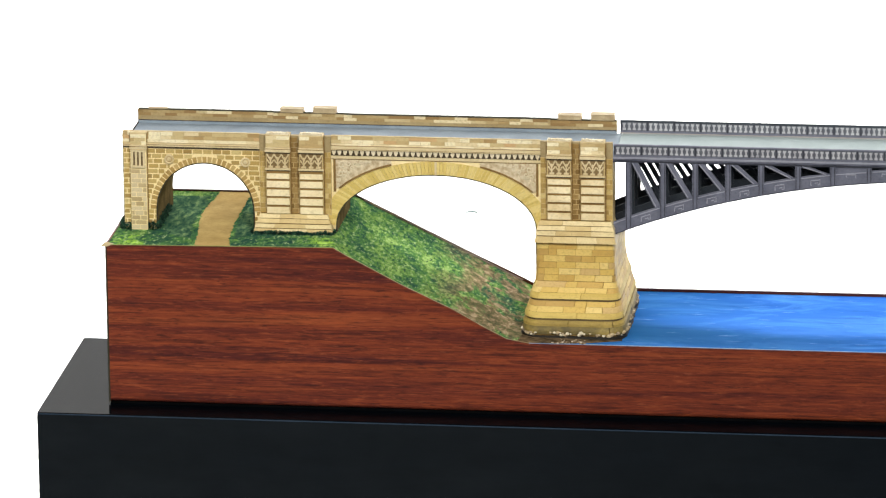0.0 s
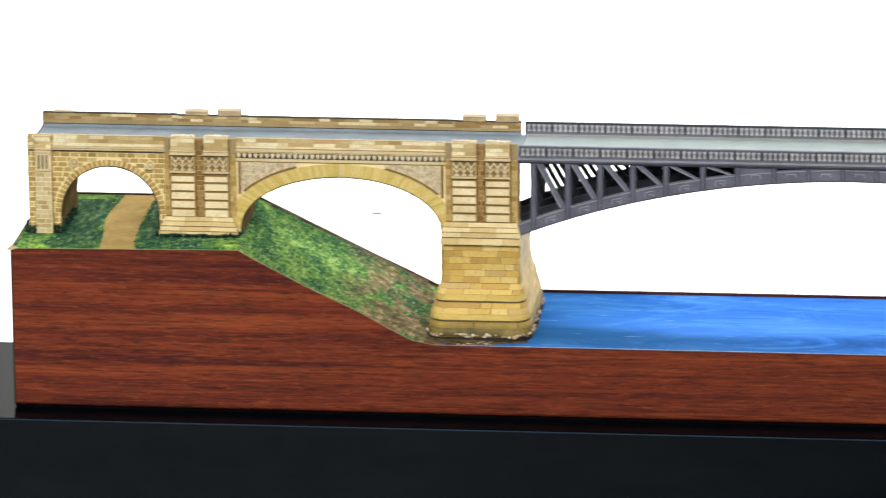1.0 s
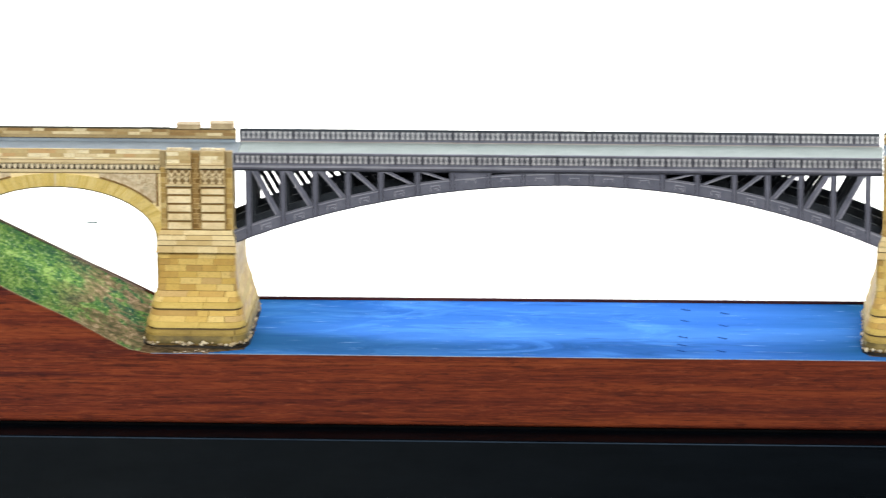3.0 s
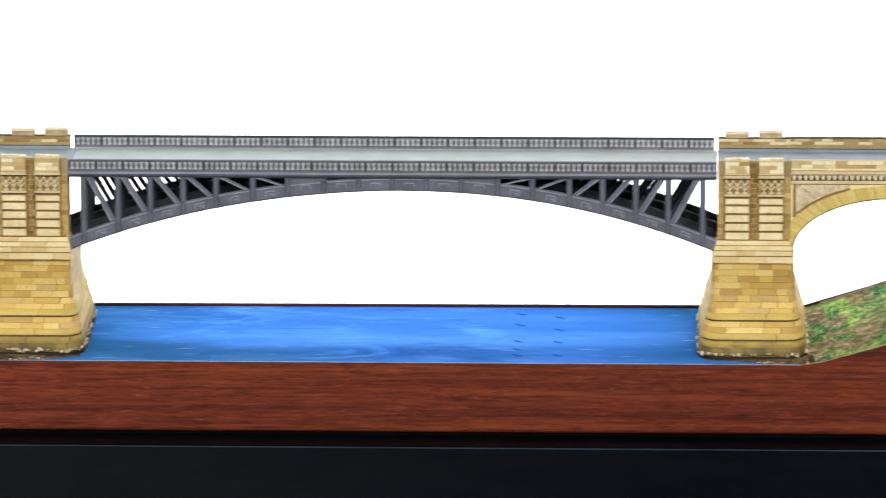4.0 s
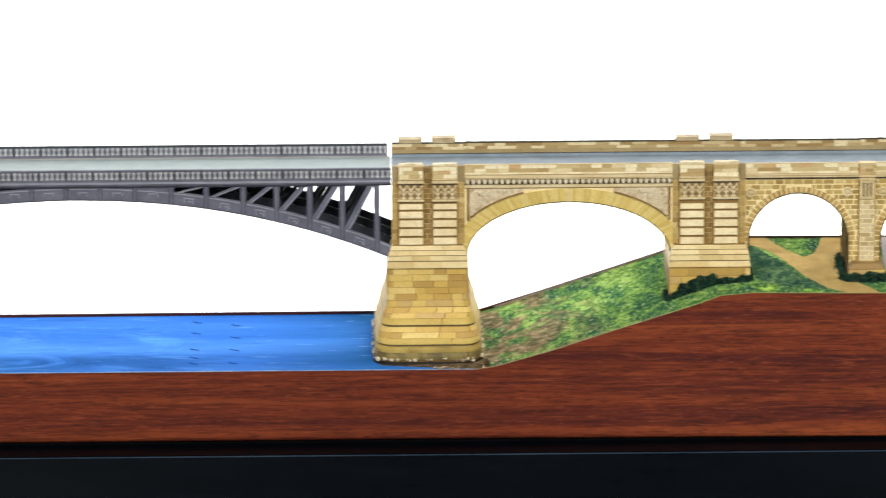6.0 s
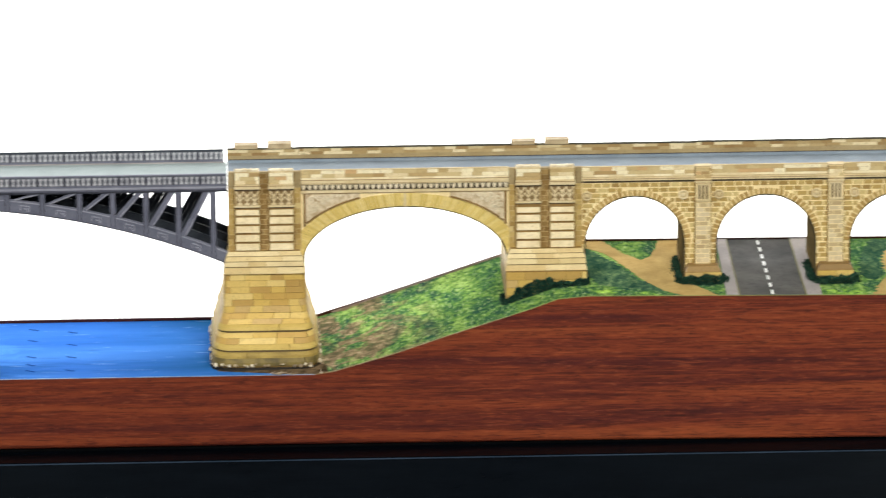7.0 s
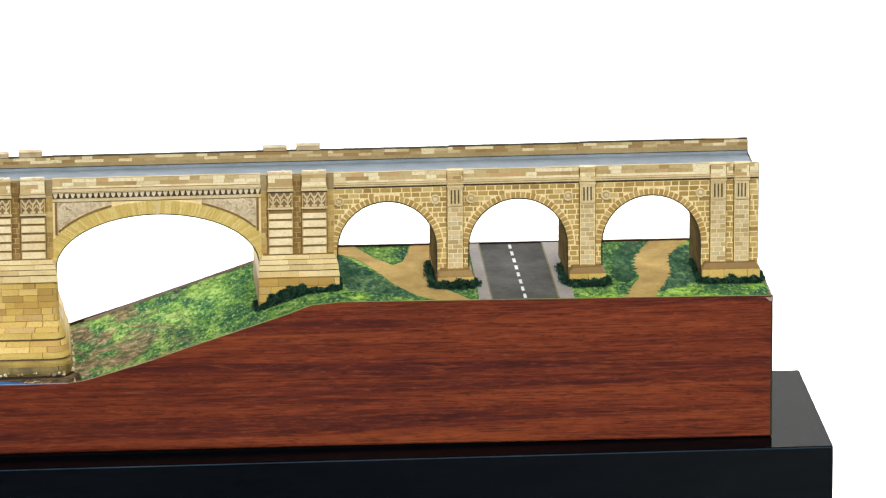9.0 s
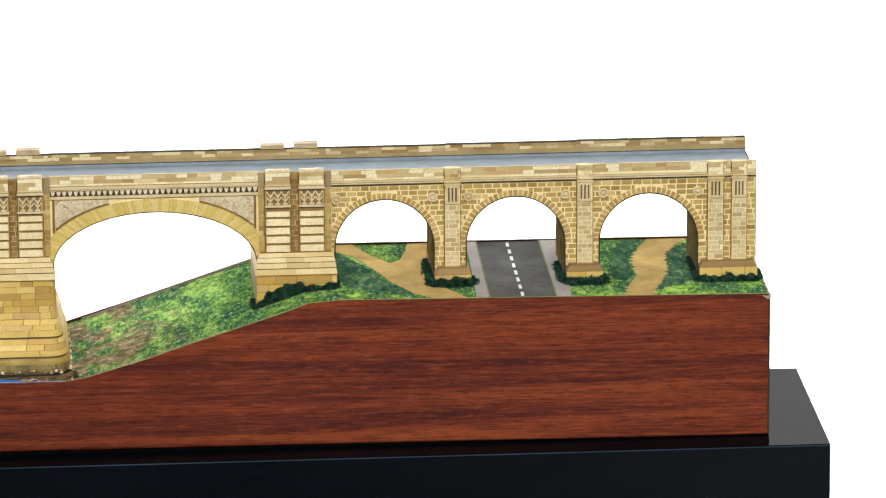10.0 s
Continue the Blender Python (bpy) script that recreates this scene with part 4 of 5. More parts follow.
def tower(xa, zfoot, label, seed, rear_top, inset=(0, 0), short=0.0):
    """xa: left edge of the first pilaster; inset: how far the body behind the front wall draws in at each end; short: how much earlier the rear parapet ends."""
    ob = thing("bridge_tower", label, "bridge tower", "stone towers")
    bm = bm_new()
    box(bm, xa - 3.0, xa + 28.0, FRONT - 0.6, FRONT + 9.0, zfoot - 0.5, DECK - 0.65)
    box(bm, xa - 3.0 + inset[0], xa + 28.0 - inset[1], FRONT + 8.98, BACK + 0.6, zfoot - 0.5, DECK - 0.65)
    body = part("body", bm, STONE, ob)
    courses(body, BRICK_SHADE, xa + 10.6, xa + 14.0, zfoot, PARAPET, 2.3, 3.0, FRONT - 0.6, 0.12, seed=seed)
    courses(body, BRICK, xa - 3.0, xa - 0.1, zfoot, DECK - 0.7, 2.3, 3.4, FRONT - 0.6, 0.12, seed=seed + 1)
    courses(body, BRICK, xa + 24.8, xa + 28.0, zfoot, DECK - 0.7, 2.3, 3.4, FRONT - 0.6, 0.12, seed=seed + 2)
    for y0, y1, top, end in ((FRONT - 0.6, FRONT + 1.3, PARAPET + 0.8, 28.0), (BACK - 1.3, BACK + 0.6, rear_top, 28.0 - short)):
        bm = bm_new()
        box(bm, xa - 3.0, xa + end, y0, y1, DECK - 0.6, top)
        rear = part("parapet", bm, REAR_GROUND, ob)
    rear_courses(ob, rear, xa - 3.0, xa + 28.0 - short, rear_top, seed + 3)
    deck(ob, xa - 3.0, xa + 28.0)
    yf = -1.7
    for px in (xa, xa + 14.4):
        bm = bm_new()
        box(bm, px, px + 10.4, yf, FRONT - 0.62, zfoot, PARAPET + 0.9)
        shaft = part("pilaster", bm, STONE, ob)
        bm = bm_new()
        box(bm, px, px + 10.4, BACK + 0.62, BACK + 2.8, zfoot, PARAPET + 0.9)
        part("pilaster", bm, STONE, ob)
        # the same painted shadow lines beside the tower's pilasters
        for xj in (px - 0.4, px + 10.4):
            piece("side_joint", STONE_BROWN, shaft, xj, xj + 0.4, FRONT - 1.0, FRONT - 0.5, zfoot, PARAPET)
        zz = zfoot + 0.5
        for k in range(5):
            h = 2.75 if k < 4 else 2.2
            bm = bm_new()
            box(bm, px + 0.25, px + 10.15, yf - 0.7, yf + 0.1, zz, zz + h, 0.22)
            part("rusticated_block", bm, BLOCK, shaft)
            piece("block_joint", STONE_BROWN, shaft, px + 0.2, px + 10.2, yf - 0.12, yf + 0.1, zz + h + 0.05, zz + 3.75)
            zz += 3.85
        piece("band", STONE_PALE, shaft, px - 0.3, px + 10.7, yf - 0.7, yf, 100.0, 100.75)
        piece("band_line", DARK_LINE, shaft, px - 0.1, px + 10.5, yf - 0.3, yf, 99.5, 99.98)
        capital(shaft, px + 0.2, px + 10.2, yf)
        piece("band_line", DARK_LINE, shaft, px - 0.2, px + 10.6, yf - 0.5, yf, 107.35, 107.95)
        piece("band", STONE_PALE, shaft, px - 0.3, px + 10.7, yf - 0.9, yf, 107.97, 109.1)
        piece("band_line", STONE_BROWN, shaft, px - 0.1, px + 10.5, yf - 0.5, yf, 109.12, 109.4)
        piece("band", STONE_PALE, shaft, px - 0.2, px + 10.6, yf - 0.6, yf, 109.42, 109.95)
        courses(shaft, BRICK_PARAPET, px, px + 10.4, 110.0, PARAPET + 0.9, 1.65, 5.5, yf, 0.15, joint=0.12, seed=seed + 4 + round(px))
        bm = bm_new()
        box(bm, px - 0.1, px + 10.5, yf - 0.2, 2.4, PARAPET + 0.95, CAP - 0.2, 0.2)
        crest(part("cap", bm, CAP_STONE, ob, "pale cap stone"), px, yf, seed)
        # the rear pair of caps, grey-brown with a dark seat
        bm = bm_new()
        cap_top = CAP + (0.0 if px == xa else 0.55)
        box(bm, px + 0.1, px + 10.3, BACK - 1.8, BACK + 3.0, rear_top + 0.28, cap_top, 0.15)
        part("cap", bm, REAR_CAP, ob, "weathered grey-brown cap stone")
        piece("cap_lid", REAR_CAP, ob, px - 0.1, px + 10.5, BACK - 1.9, BACK + 3.1, cap_top + 0.02, cap_top + 0.22)
    return ob


def stepped_pedestal(parent, x0, x1, levels, y0, y1, seed):
    """Courses that step out towards the foot: (top, bottom, spread at bottom, taper of the course)."""
    rng = random.Random(seed)
    for za, zb, spread, taper in levels:
        bm = bm_new()
        box(bm, x0 - spread + 0.3, x1 + spread - 0.3, y0 - spread + 0.3, y1 + spread - 0.3, zb, za - 0.1, taper)
        part("course_core", bm, JOINT_DARK, parent)
        n = rng.choice((3, 4))
        cuts = [0] + sorted(min(max((k + rng.uniform(-0.25, 0.25)) / n, 0.05), 0.95) for k in range(1, n)) + [1]
        for ca, cb in zip(cuts, cuts[1:]):
            bm = bm_new()
            wa, wb = x0 - spread, x1 + spread
            xl, xr = wa + (wb - wa) * ca, wa + (wb - wa) * cb
            tl, tr = wa + taper + (wb - wa - 2 * taper) * ca, wa + taper + (wb - wa - 2 * taper) * cb
            ys, yt = y0 - spread, y0 - spread + taper
            vs = [bm.verts.new((x * MM, y * MM, z * MM)) for x, y, z in (
                (xl + 0.05, ys, zb + 0.12), (xr - 0.05, ys, zb + 0.12), (xr - 0.05, y1 + spread, zb + 0.12), (xl + 0.05, y1 + spread, zb + 0.12),
                (tl + 0.05, yt, za - 0.14), (tr - 0.05, yt, za - 0.14), (tr - 0.05, y1 + spread - taper, za - 0.14), (tl + 0.05, y1 + spread - taper, za - 0.14))]
            for f in ((0, 3, 2, 1), (4, 5, 6, 7), (0, 1, 5, 4), (1, 2, 6, 5), (2, 3, 7, 6), (3, 0, 4, 7)):
                bm.faces.new([vs[k] for k in f])
            part("stone", bm, PEDESTAL, parent)


# rounded square section of a river pier: height, half width, front y, corner radius, back y
PIER = [(71.2, 16.6, -3.0, 1.0, 43.4), (58.0, 16.9, -3.3, 1.2, 43.5), (54.2, 17.3, -3.8, 1.6, 43.7), (50.6, 18.5, -6.2, 3.4, 44.6), (46.8, 19.7, -9.3, 5.0, 45.8), (42.8, 20.7, -12.2, 6.2, 47.0),
        (38.8, 21.5, -14.6, 7.0, 48.2), (35.2, 22.0, -16.2, 7.4, 49.0), (32.6, 22.1, -16.9, 7.6, 49.4)]


def pier_ring(z, out=0.0):
    zs = [p[0] for p in PIER][::-1]
    h, yf, r, yb = (float(np.interp(z, zs, [p[k] for p in PIER][::-1])) for k in (1, 2, 3, 4))
    h, yf, r, yb = h + out, yf - out, r + out, yb + out
    pts = []
    for cx, cy, a0 in ((h - r, yb - r, 0), (-h + r, yb - r, 90), (-h + r, yf + r, 180), (h - r, yf + r, 270)):
        pts += [(cx + r * math.cos(radians(a0 + 15 * k)), cy + r * math.sin(radians(a0 + 15 * k))) for k in range(7)]
    return pts


def ring_at(pts, s):
    """The point a share s of the way round a closed line."""
    pts = pts + pts[:1]
    lens = [math.dist(a, b) for a, b in zip(pts, pts[1:])]
    d = (s % 1.0) * sum(lens)
    for (a, b), l in zip(zip(pts, pts[1:]), lens):
        if d <= l:
            f = d / l if l else 0
            return a[0] + (b[0] - a[0]) * f, a[1] + (b[1] - a[1]) * f
        d -= l
    return pts[-1]


def pier_course(parent, xc, za, zb, stones, out, mat, seed, joint=0.0014, bulge=0.0):
    rng = random.Random(seed)
    cuts = sorted(((k + rng.uniform(-0.3, 0.3)) / stones) for k in range(stones))
    cuts.append(cuts[0] + 1)
    rims = [pier_ring(za, out), pier_ring(zb, out)]
    zm = (za + zb) / 2 - 0.1
    belly = pier_ring(zm, out + bulge)
    cores = [pier_ring(za, out - 1.2), pier_ring(zb, out - 1.2)]
    for ca, cb in zip(cuts, cuts[1:]):
        n = max(3, int((cb - ca) * 130))
        bm = bm_new()
        rows = []
        for k in range(n + 1):
            s = ca + joint + (cb - ca - 2 * joint) * k / n
            quad = []
            for rim, z in ((rims[0], za), (belly, zm), (rims[1], zb), (cores[1], zb), (cores[0], za)):
                x, y = ring_at(rim, s)
                quad.append(bm.verts.new(((xc + x) * MM, y * MM, z * MM)))
            rows.append(quad)
        for a, b in zip(rows, rows[1:]):
            for k in range(5):
                bm.faces.new((a[k], a[(k + 1) % 5], b[(k + 1) % 5], b[k]))
        bm.faces.new(rows[0])
        bm.faces.new(rows[-1][::-1])
        part("stone", bm, mat, parent)


def river_pier(xc, label, seed, inset, wide=0.0):
    ob = thing("river_pier", label, "bridge pier", "river piers")
    bm = bm_new()
    rings = [[bm.verts.new(((xc + x) * MM, y * MM, z * MM)) for x, y in pier_ring(z, wide - 0.45)] for z in [p[0] for p in PIER]]
    for a, b in zip(rings, rings[1:]):
        for k in range(len(a)):
            bm.faces.new((a[k], b[k], b[(k + 1) % len(a)], a[(k + 1) % len(a)]))
    bm.faces.new(rings[0])
    bm.faces.new(rings[-1][::-1])
    part("core", bm, PIER_JOINT, ob)
    z = 71.0
    for k in range(6):
        pier_course(ob, xc, z, z - 2.66, 21, wide + 0.12, BRICK_PIER, seed + k, 0.0008)
        z -= 2.8
    # the lowest courses have the drawn shade put into their darker colours
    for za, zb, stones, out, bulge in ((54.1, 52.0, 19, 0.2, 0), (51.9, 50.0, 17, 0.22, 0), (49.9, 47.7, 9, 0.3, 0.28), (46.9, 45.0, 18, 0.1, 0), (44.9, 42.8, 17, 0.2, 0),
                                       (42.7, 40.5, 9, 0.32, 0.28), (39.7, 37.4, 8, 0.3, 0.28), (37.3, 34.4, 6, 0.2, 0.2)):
        pier_course(ob, xc, za, zb, stones, wide + out, PIER_SHADED if za < 38 else PIER_FOOT if za < 41 else PIER_ROLL if bulge else BRICK_PIER, seed + round(za * 7), 0.0010, bulge)
    for za, zb in ((47.6, 47.0), (40.4, 39.8)):
        pier_course(ob, xc, za, zb, 4, wide - 0.2, PIER_LINE, seed, 0.0)
    # a near-black ring paints the contact shadow under the pier's foot
    pier_course(ob, xc, 33.6, 32.0, 3, wide + 0.7, CONTACT_DARK, seed, 0.0)
    levels = ((80.7, 78.7, 1.15, 0.75), (78.65, 76.6, 1.9, 0.7), (76.5, 74.3, 2.1, 0.3), (74.1, 71.2, 2.7, 0.6))
    stepped_pedestal(ob, xc - 14.9, xc + 14.9, levels, -2.0, 9.0, seed)
    stepped_pedestal(ob, xc - 14.9 + inset[0], xc + 14.9 - inset[1], levels, 14.5, BACK + 2.0, seed)
    rng = random.Random(seed)
    for k in range(130):
        s = rng.random()
        x, y = ring_at(pier_ring(32.6, wide + rng.uniform(0.0, 0.6)), s)
        r = rng.uniform(0.35, 0.95)
        bm = bm_new()
        bmesh.ops.create_icosphere(bm, subdivisions=1, radius=r * MM)
        for v in bm.verts:
            v.co = Vector((v.co.x * rng.uniform(0.8, 1.3), v.co.y, v.co.z * rng.uniform(0.7, 1.1)))
        bmesh.ops.translate(bm, vec=Vector(((xc + x) * MM, y * MM, (34.0 + rng.uniform(0, 1.2)) * MM)), verts=bm.verts)
        part("pebble", bm, PEBBLE, ob)
    return ob


approach = thing("stone_approach", "printed sandstone approach with one round arch over a path", "bridge span")
small_arch_wall(approach, -5.6, T1 - 3.02, [(29.8, *SMALL)], 11, 115.1, 114.6)
pilaster(approach, -2.3, 4.7, 71.6, -0.8, 21)
roundel(approach, 14.4, 103.0)
roundel(approach, 47.6, 102.4)
big_span(T1 + 28.02, T2 - 3.02, "printed sandstone arch over the steep grassy bank", 31, 114.2)
big_span(T3 + 28.02, T4 - 3.02, "printed sandstone arch over the gentle grassy bank", 32, 114.5)
BAYS = ((T4 + 28.02, 684.2, 655.2, "over a forking path"), (684.22, 740.8, 711.2, "over the road"), (740.82, 814.2, 768.2, "over a sandy path"))
bays = []
for k, (xa, xb, cx, over) in enumerate(BAYS):
    bay = thing("viaduct_bay", "printed sandstone viaduct bay with a round arch " + over, "bridge span", "viaduct bays")
    small_arch_wall(bay, xa, xb, [(cx, *SMALL)], 12 + k, 114.6 + 0.1 * k, 114.4 + 0.27 * k)
    bays.append(bay)
for k, (bay, xa, xb) in enumerate(((0, 681.0, 687.4), (1, 737.6, 744.0), (2, 793.6, 800.0), (2, 803.8, 810.0))):
    pilaster(bays[bay], xa, xb, 70.0, -0.8, 40 + k)
for bay, x in ((0, 634.8), (0, 675.8), (1, 691.0), (1, 732.6), (2, 748.8), (2, 789.2)):
    roundel(bays[bay], x, 102.0)
for bay, xa, xb, y0 in ((0, 676.0, 692.0, -6.4), (1, 732.4, 748.4, -6.4), (2, 789.4, 814.6, -5.2)):
    bm = bm_new()
    box(bm, xa, xb, y0, BACK + 3.0, ground_z(xa) - 2.5, 69.5, 0.3)
    foot = part("foot_block", bm, JOINT_DARK, bays[bay], "yellow stone footing")
    courses(foot, BRICK_PIER, xa + 0.1, xb - 0.1, 65.4, 69.4, 4.0, 9.0, y0 + 0.15, 0.25, joint=0.3, seed=bay + 3)
    bm = bm_new()
    box(bm, xa + 0.4, xb - 0.4, y0 + 0.5, BACK + 2.4, 69.52, 71.6, 1.4)
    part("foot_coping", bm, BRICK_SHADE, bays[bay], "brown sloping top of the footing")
# low caps on the back parapet at both ends, dark cut edges of the card
for ob, xa, xb in ((approach, -1.0, 7.5), (bays[2], 796.0, 809.5)):
    piece("cap", REAR_CAP, ob, xa, xb, BACK - 1.5, BACK + 0.5, PARAPET + 0.82, PARAPET + 1.3)
piece("cut_edge", EDGE, approach, -5.85, -5.55, FRONT - 0.1, FRONT + 0.6, 71.0, PARAPET)
piece("cut_edge", EDGE, bays[2], 814.1, 814.4, FRONT - 0.1, FRONT + 0.6, 72.3, PARAPET + 0.6)
for ob, xa in ((approach, -5.8), (bays[2], 814.05)):
    piece("cut_edge", EDGE, ob, xa, xa + 0.35, FRONT + 1.4, BACK - 1.4, DECK - 0.4, DECK + 0.75)
    piece("cut_edge", EDGE, ob, xa, xa + 0.35, BACK - 1.2, BACK - 0.1, DECK - 0.4, PARAPET + 0.5)
towers = [tower(T1, 80.3, "printed sandstone twin-pilaster tower on the grass", 61, 114.35), tower(T2, 80.7, "printed sandstone twin-pilaster tower on a river pier", 71, 114.0, (0, 4.5), 2.2),
          tower(T3, 80.7, "printed sandstone twin-pilaster tower on a river pier", 81, 114.3, (4.5, 0)), tower(T4, 80.0, "printed sandstone twin-pilaster tower at the top of a bank", 91, 114.5)]
piers = [river_pier(T2 + 12.2, "yellow printed stone river pier with a flared rounded foot", 100, (0.0, 5.2)), river_pier(T3 + 12.1, "yellow printed stone river pier with a flared rounded foot", 200, (5.2, 0.0), 0.7)]
stepped_pedestal(towers[0], 54.0, 83.0, ((80.5, 78.6, 0.9, 0.75), (78.55, 76.6, 1.6, 0.7), (76.5, 74.6, 2.3, 0.4), (74.5, 72.0, 2.8, 0.4)), -1.6, BACK + 1.6, 7)
stepped_pedestal(towers[3], 602.0, 632.4, ((80.2, 78.3, 0.9, 0.7), (78.25, 76.2, 1.6, 0.7), (76.1, 73.7, 1.9, 0.3), (73.5, 70.9, 2.3, 0.5)), -2.9, BACK + 1.6, 8)
bm = bm_new()
box(bm, 600.0, 634.4, -6.6, BACK + 3.0, 52.0, 70.88)
part("foot_block", bm, JOINT_DARK, towers[3])
courses(towers[3], BRICK_PIER, 600.0, 634.4, 53.8, 70.8, 3.4, 7.5, -6.6, 0.25, joint=0.25, seed=17)

# ---- the iron span ----
G0, G1, GC = 206.2, 482.2, 344.4
iron = thing("iron_arch_span", "grey printed iron lattice arch span over the river", "bridge span")


def rib_z(x):
    # the half towards the steep bank sags a little
    sag = 1.05 * math.sin(math.pi * min((GC - x) / 138.0, 1.0)) if x < GC else 0.0
    return 101.0 - 25.9 * (abs(x - GC) / 136.0) ** 2.2 - sag


XS = [float(x) for x in np.linspace(G0, G1, 61)]
POSTS = [212.7, 227.4, 241.2, 255.2, 269.3, 285.0, 299.8]
TRUSS_Y = (0.4, 13.6, 27.2, 40.0)
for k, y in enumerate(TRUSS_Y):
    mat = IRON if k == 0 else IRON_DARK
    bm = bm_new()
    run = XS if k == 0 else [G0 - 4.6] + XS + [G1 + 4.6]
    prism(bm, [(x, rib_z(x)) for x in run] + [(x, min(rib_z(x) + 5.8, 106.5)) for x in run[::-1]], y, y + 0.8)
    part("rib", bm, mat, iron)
    bm = bm_new()
    box(bm, G0, G1, y, y + 0.8, 106.4, 109.2 if k == 0 else 107.5)
    part("top_chord", bm, mat, iron)
    if k == 0:
        for d, w in ((0.25, 0.45), (5.1, 0.4)):
            bm = bm_new()
            ribbon(bm, [(x, min(rib_z(x) + d, 106.3)) for x in XS], w, y - 0.35, y)
            part("rib_flange", bm, IRON_LIGHT if d > 1 else IRON_LINE, iron)
    for side in (1, -1):
        for i, px in enumerate(POSTS):
            x = GC + side * (px - GC)
            bm = bm_new()
            box(bm, x - 1.25, x + 1.25, y - 0.45, y + 1.0, rib_z(x) + 0.3, 106.5)
            part("post", bm, mat, iron)
            if k == 0:
                for dx in (-0.95, 0.65):
                    piece("post_edge", IRON_LINE, iron, x + dx, x + dx + 0.3, y - 0.6, y - 0.4, rib_z(x) + 0.3, 106.4)
            if i < len(POSTS) - 1:
                xb = GC + side * (POSTS[i + 1] - GC)
                w = side
                bm = bm_new()
                prism(bm, [(x + w * 1.1, 106.5), (x + w * (4.0 if k == 0 else 3.3), 106.5), (xb - w * 0.7, rib_z(xb) + 5.0), (xb - w * (3.6 if k == 0 else 2.9), rib_z(xb) + 5.2)], y - 0.15, y + 0.8)
                part("diagonal", bm, mat, iron)
                if k == 0:
                    bm = bm_new()
                    ribbon(bm, [(x + w * 1.7, 106.4), (xb - w * 3.0, rib_z(xb) + 5.3)], 0.35, y - 0.4, y - 0.14)
                    part("diagonal_edge", bm, IRON_LIGHT, iron)
                    xm, zm = (x + xb) / 2, rib_z((x + xb) / 2) + 2.6
                    sl = (rib_z(xb) - rib_z(x)) / (xb - x)
                    bm = bm_new()
                    ribbon(bm, [(xm + q * 0.5, zm + sl * q * 0.5 + r) for q, r in ((-3.8, -1.1), (-3.8, 1.0), (3.8, 1.0), (3.8, -1.1), (2.2, -1.1), (2.2, -0.2), (-0.5, -0.3))], 0.4, y - 0.3, y)
                    part("rib_panel", bm, IRON_LIGHT, iron)
# solid web plates near the crown
for xa in (315.2, 330.0, 344.4, 358.8, 373.6):
    piece("post", IRON, iron, xa - 1.2, xa + 1.2, 0.05, 0.5, rib_z(xa) + 0.3, 106.4)
    for dx in (-0.9, 0.6):
        piece("post_edge", IRON_LINE, iron, xa + dx, xa + dx + 0.3, -0.15, 0.1, rib_z(xa) + 0.4, 106.3)
for xa in (307.5, 322.6, 337.2, 351.6, 366.2, 381.3):
    zc = (rib_z(xa) + 106.3) / 2
    bm = bm_new()
    ribbon(bm, [(xa - 2.0, zc - 0.4), (xa - 2.0, zc + 0.8), (xa + 2.0, zc + 0.8), (xa + 2.0, zc - 0.6)], 0.4, 0.1, 0.5)
    part("web_panel", bm, IRON_LIGHT, iron)
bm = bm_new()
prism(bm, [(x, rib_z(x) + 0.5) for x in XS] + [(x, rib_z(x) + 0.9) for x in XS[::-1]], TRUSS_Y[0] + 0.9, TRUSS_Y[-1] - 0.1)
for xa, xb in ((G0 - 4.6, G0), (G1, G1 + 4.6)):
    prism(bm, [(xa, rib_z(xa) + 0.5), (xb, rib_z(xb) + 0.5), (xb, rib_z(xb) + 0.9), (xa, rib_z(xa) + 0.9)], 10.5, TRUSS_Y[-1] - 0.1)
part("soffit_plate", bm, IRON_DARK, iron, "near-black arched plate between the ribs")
# plates that close the web between the rib and the chord near the crown
for xa, xb in ((299.8, 314.0), (374.8, 389.0)):
    bm = bm_new()
    prism(bm, [(xa, rib_z(xa) + 5.0), (xb, rib_z(xb) + 5.0), (xb, 106.6), (xa, 106.6)], 0.5, 1.1)
    part("web_plate", bm, IRON, iron)
bm = bm_new()
box(bm, G0, G1, 0.95, BACK - 0.2, DECK - 0.8, DECK + 0.2)
part("deck", bm, IRON_DECK, iron, "pale grey road surface")
bm = bm_new()
box(bm, G0 - 1.0, G1 - 1.2, BACK - 1.25, BACK - 0.1, DECK + 0.22, 109.08)
part("rail_seat", bm, PAVING, iron, "greyish strip under the rear railing")
ledges = ((108.2, 109.0, 1.0, IRON_LIGHT), (107.5, 108.18, 0.6, IRON), (106.6, 107.0, 0.5, IRON_LINE))
for z0, z1, proud, mat in ledges:
    bm = bm_new()
    box(bm, G0, G1, 0.4 - proud, 0.42, z0, z1)
    part("deck_moulding", bm, mat, iron)


def ornament_mesh():
    """One baluster of the printed railing: a waisted block between two pads."""
    bm = bm_new()
    prism(bm, [(-0.72, -1.55), (-0.72, -0.95), (-0.36, -0.5), (-0.36, 0.6), (-0.72, 1.0), (-0.72, 1.6), (0.72, 1.6), (0.72, 1.0), (0.36, 0.6), (0.36, -0.5), (0.72, -0.95), (0.72, -1.55)], -0.12, 0.05)
    bmesh.ops.recalc_face_normals(bm, faces=bm.faces)
    me = bpy.data.meshes.new("baluster")
    bm.to_mesh(me)
    bm.free()
    me.materials.append(RAIL_WHITE)
    return me


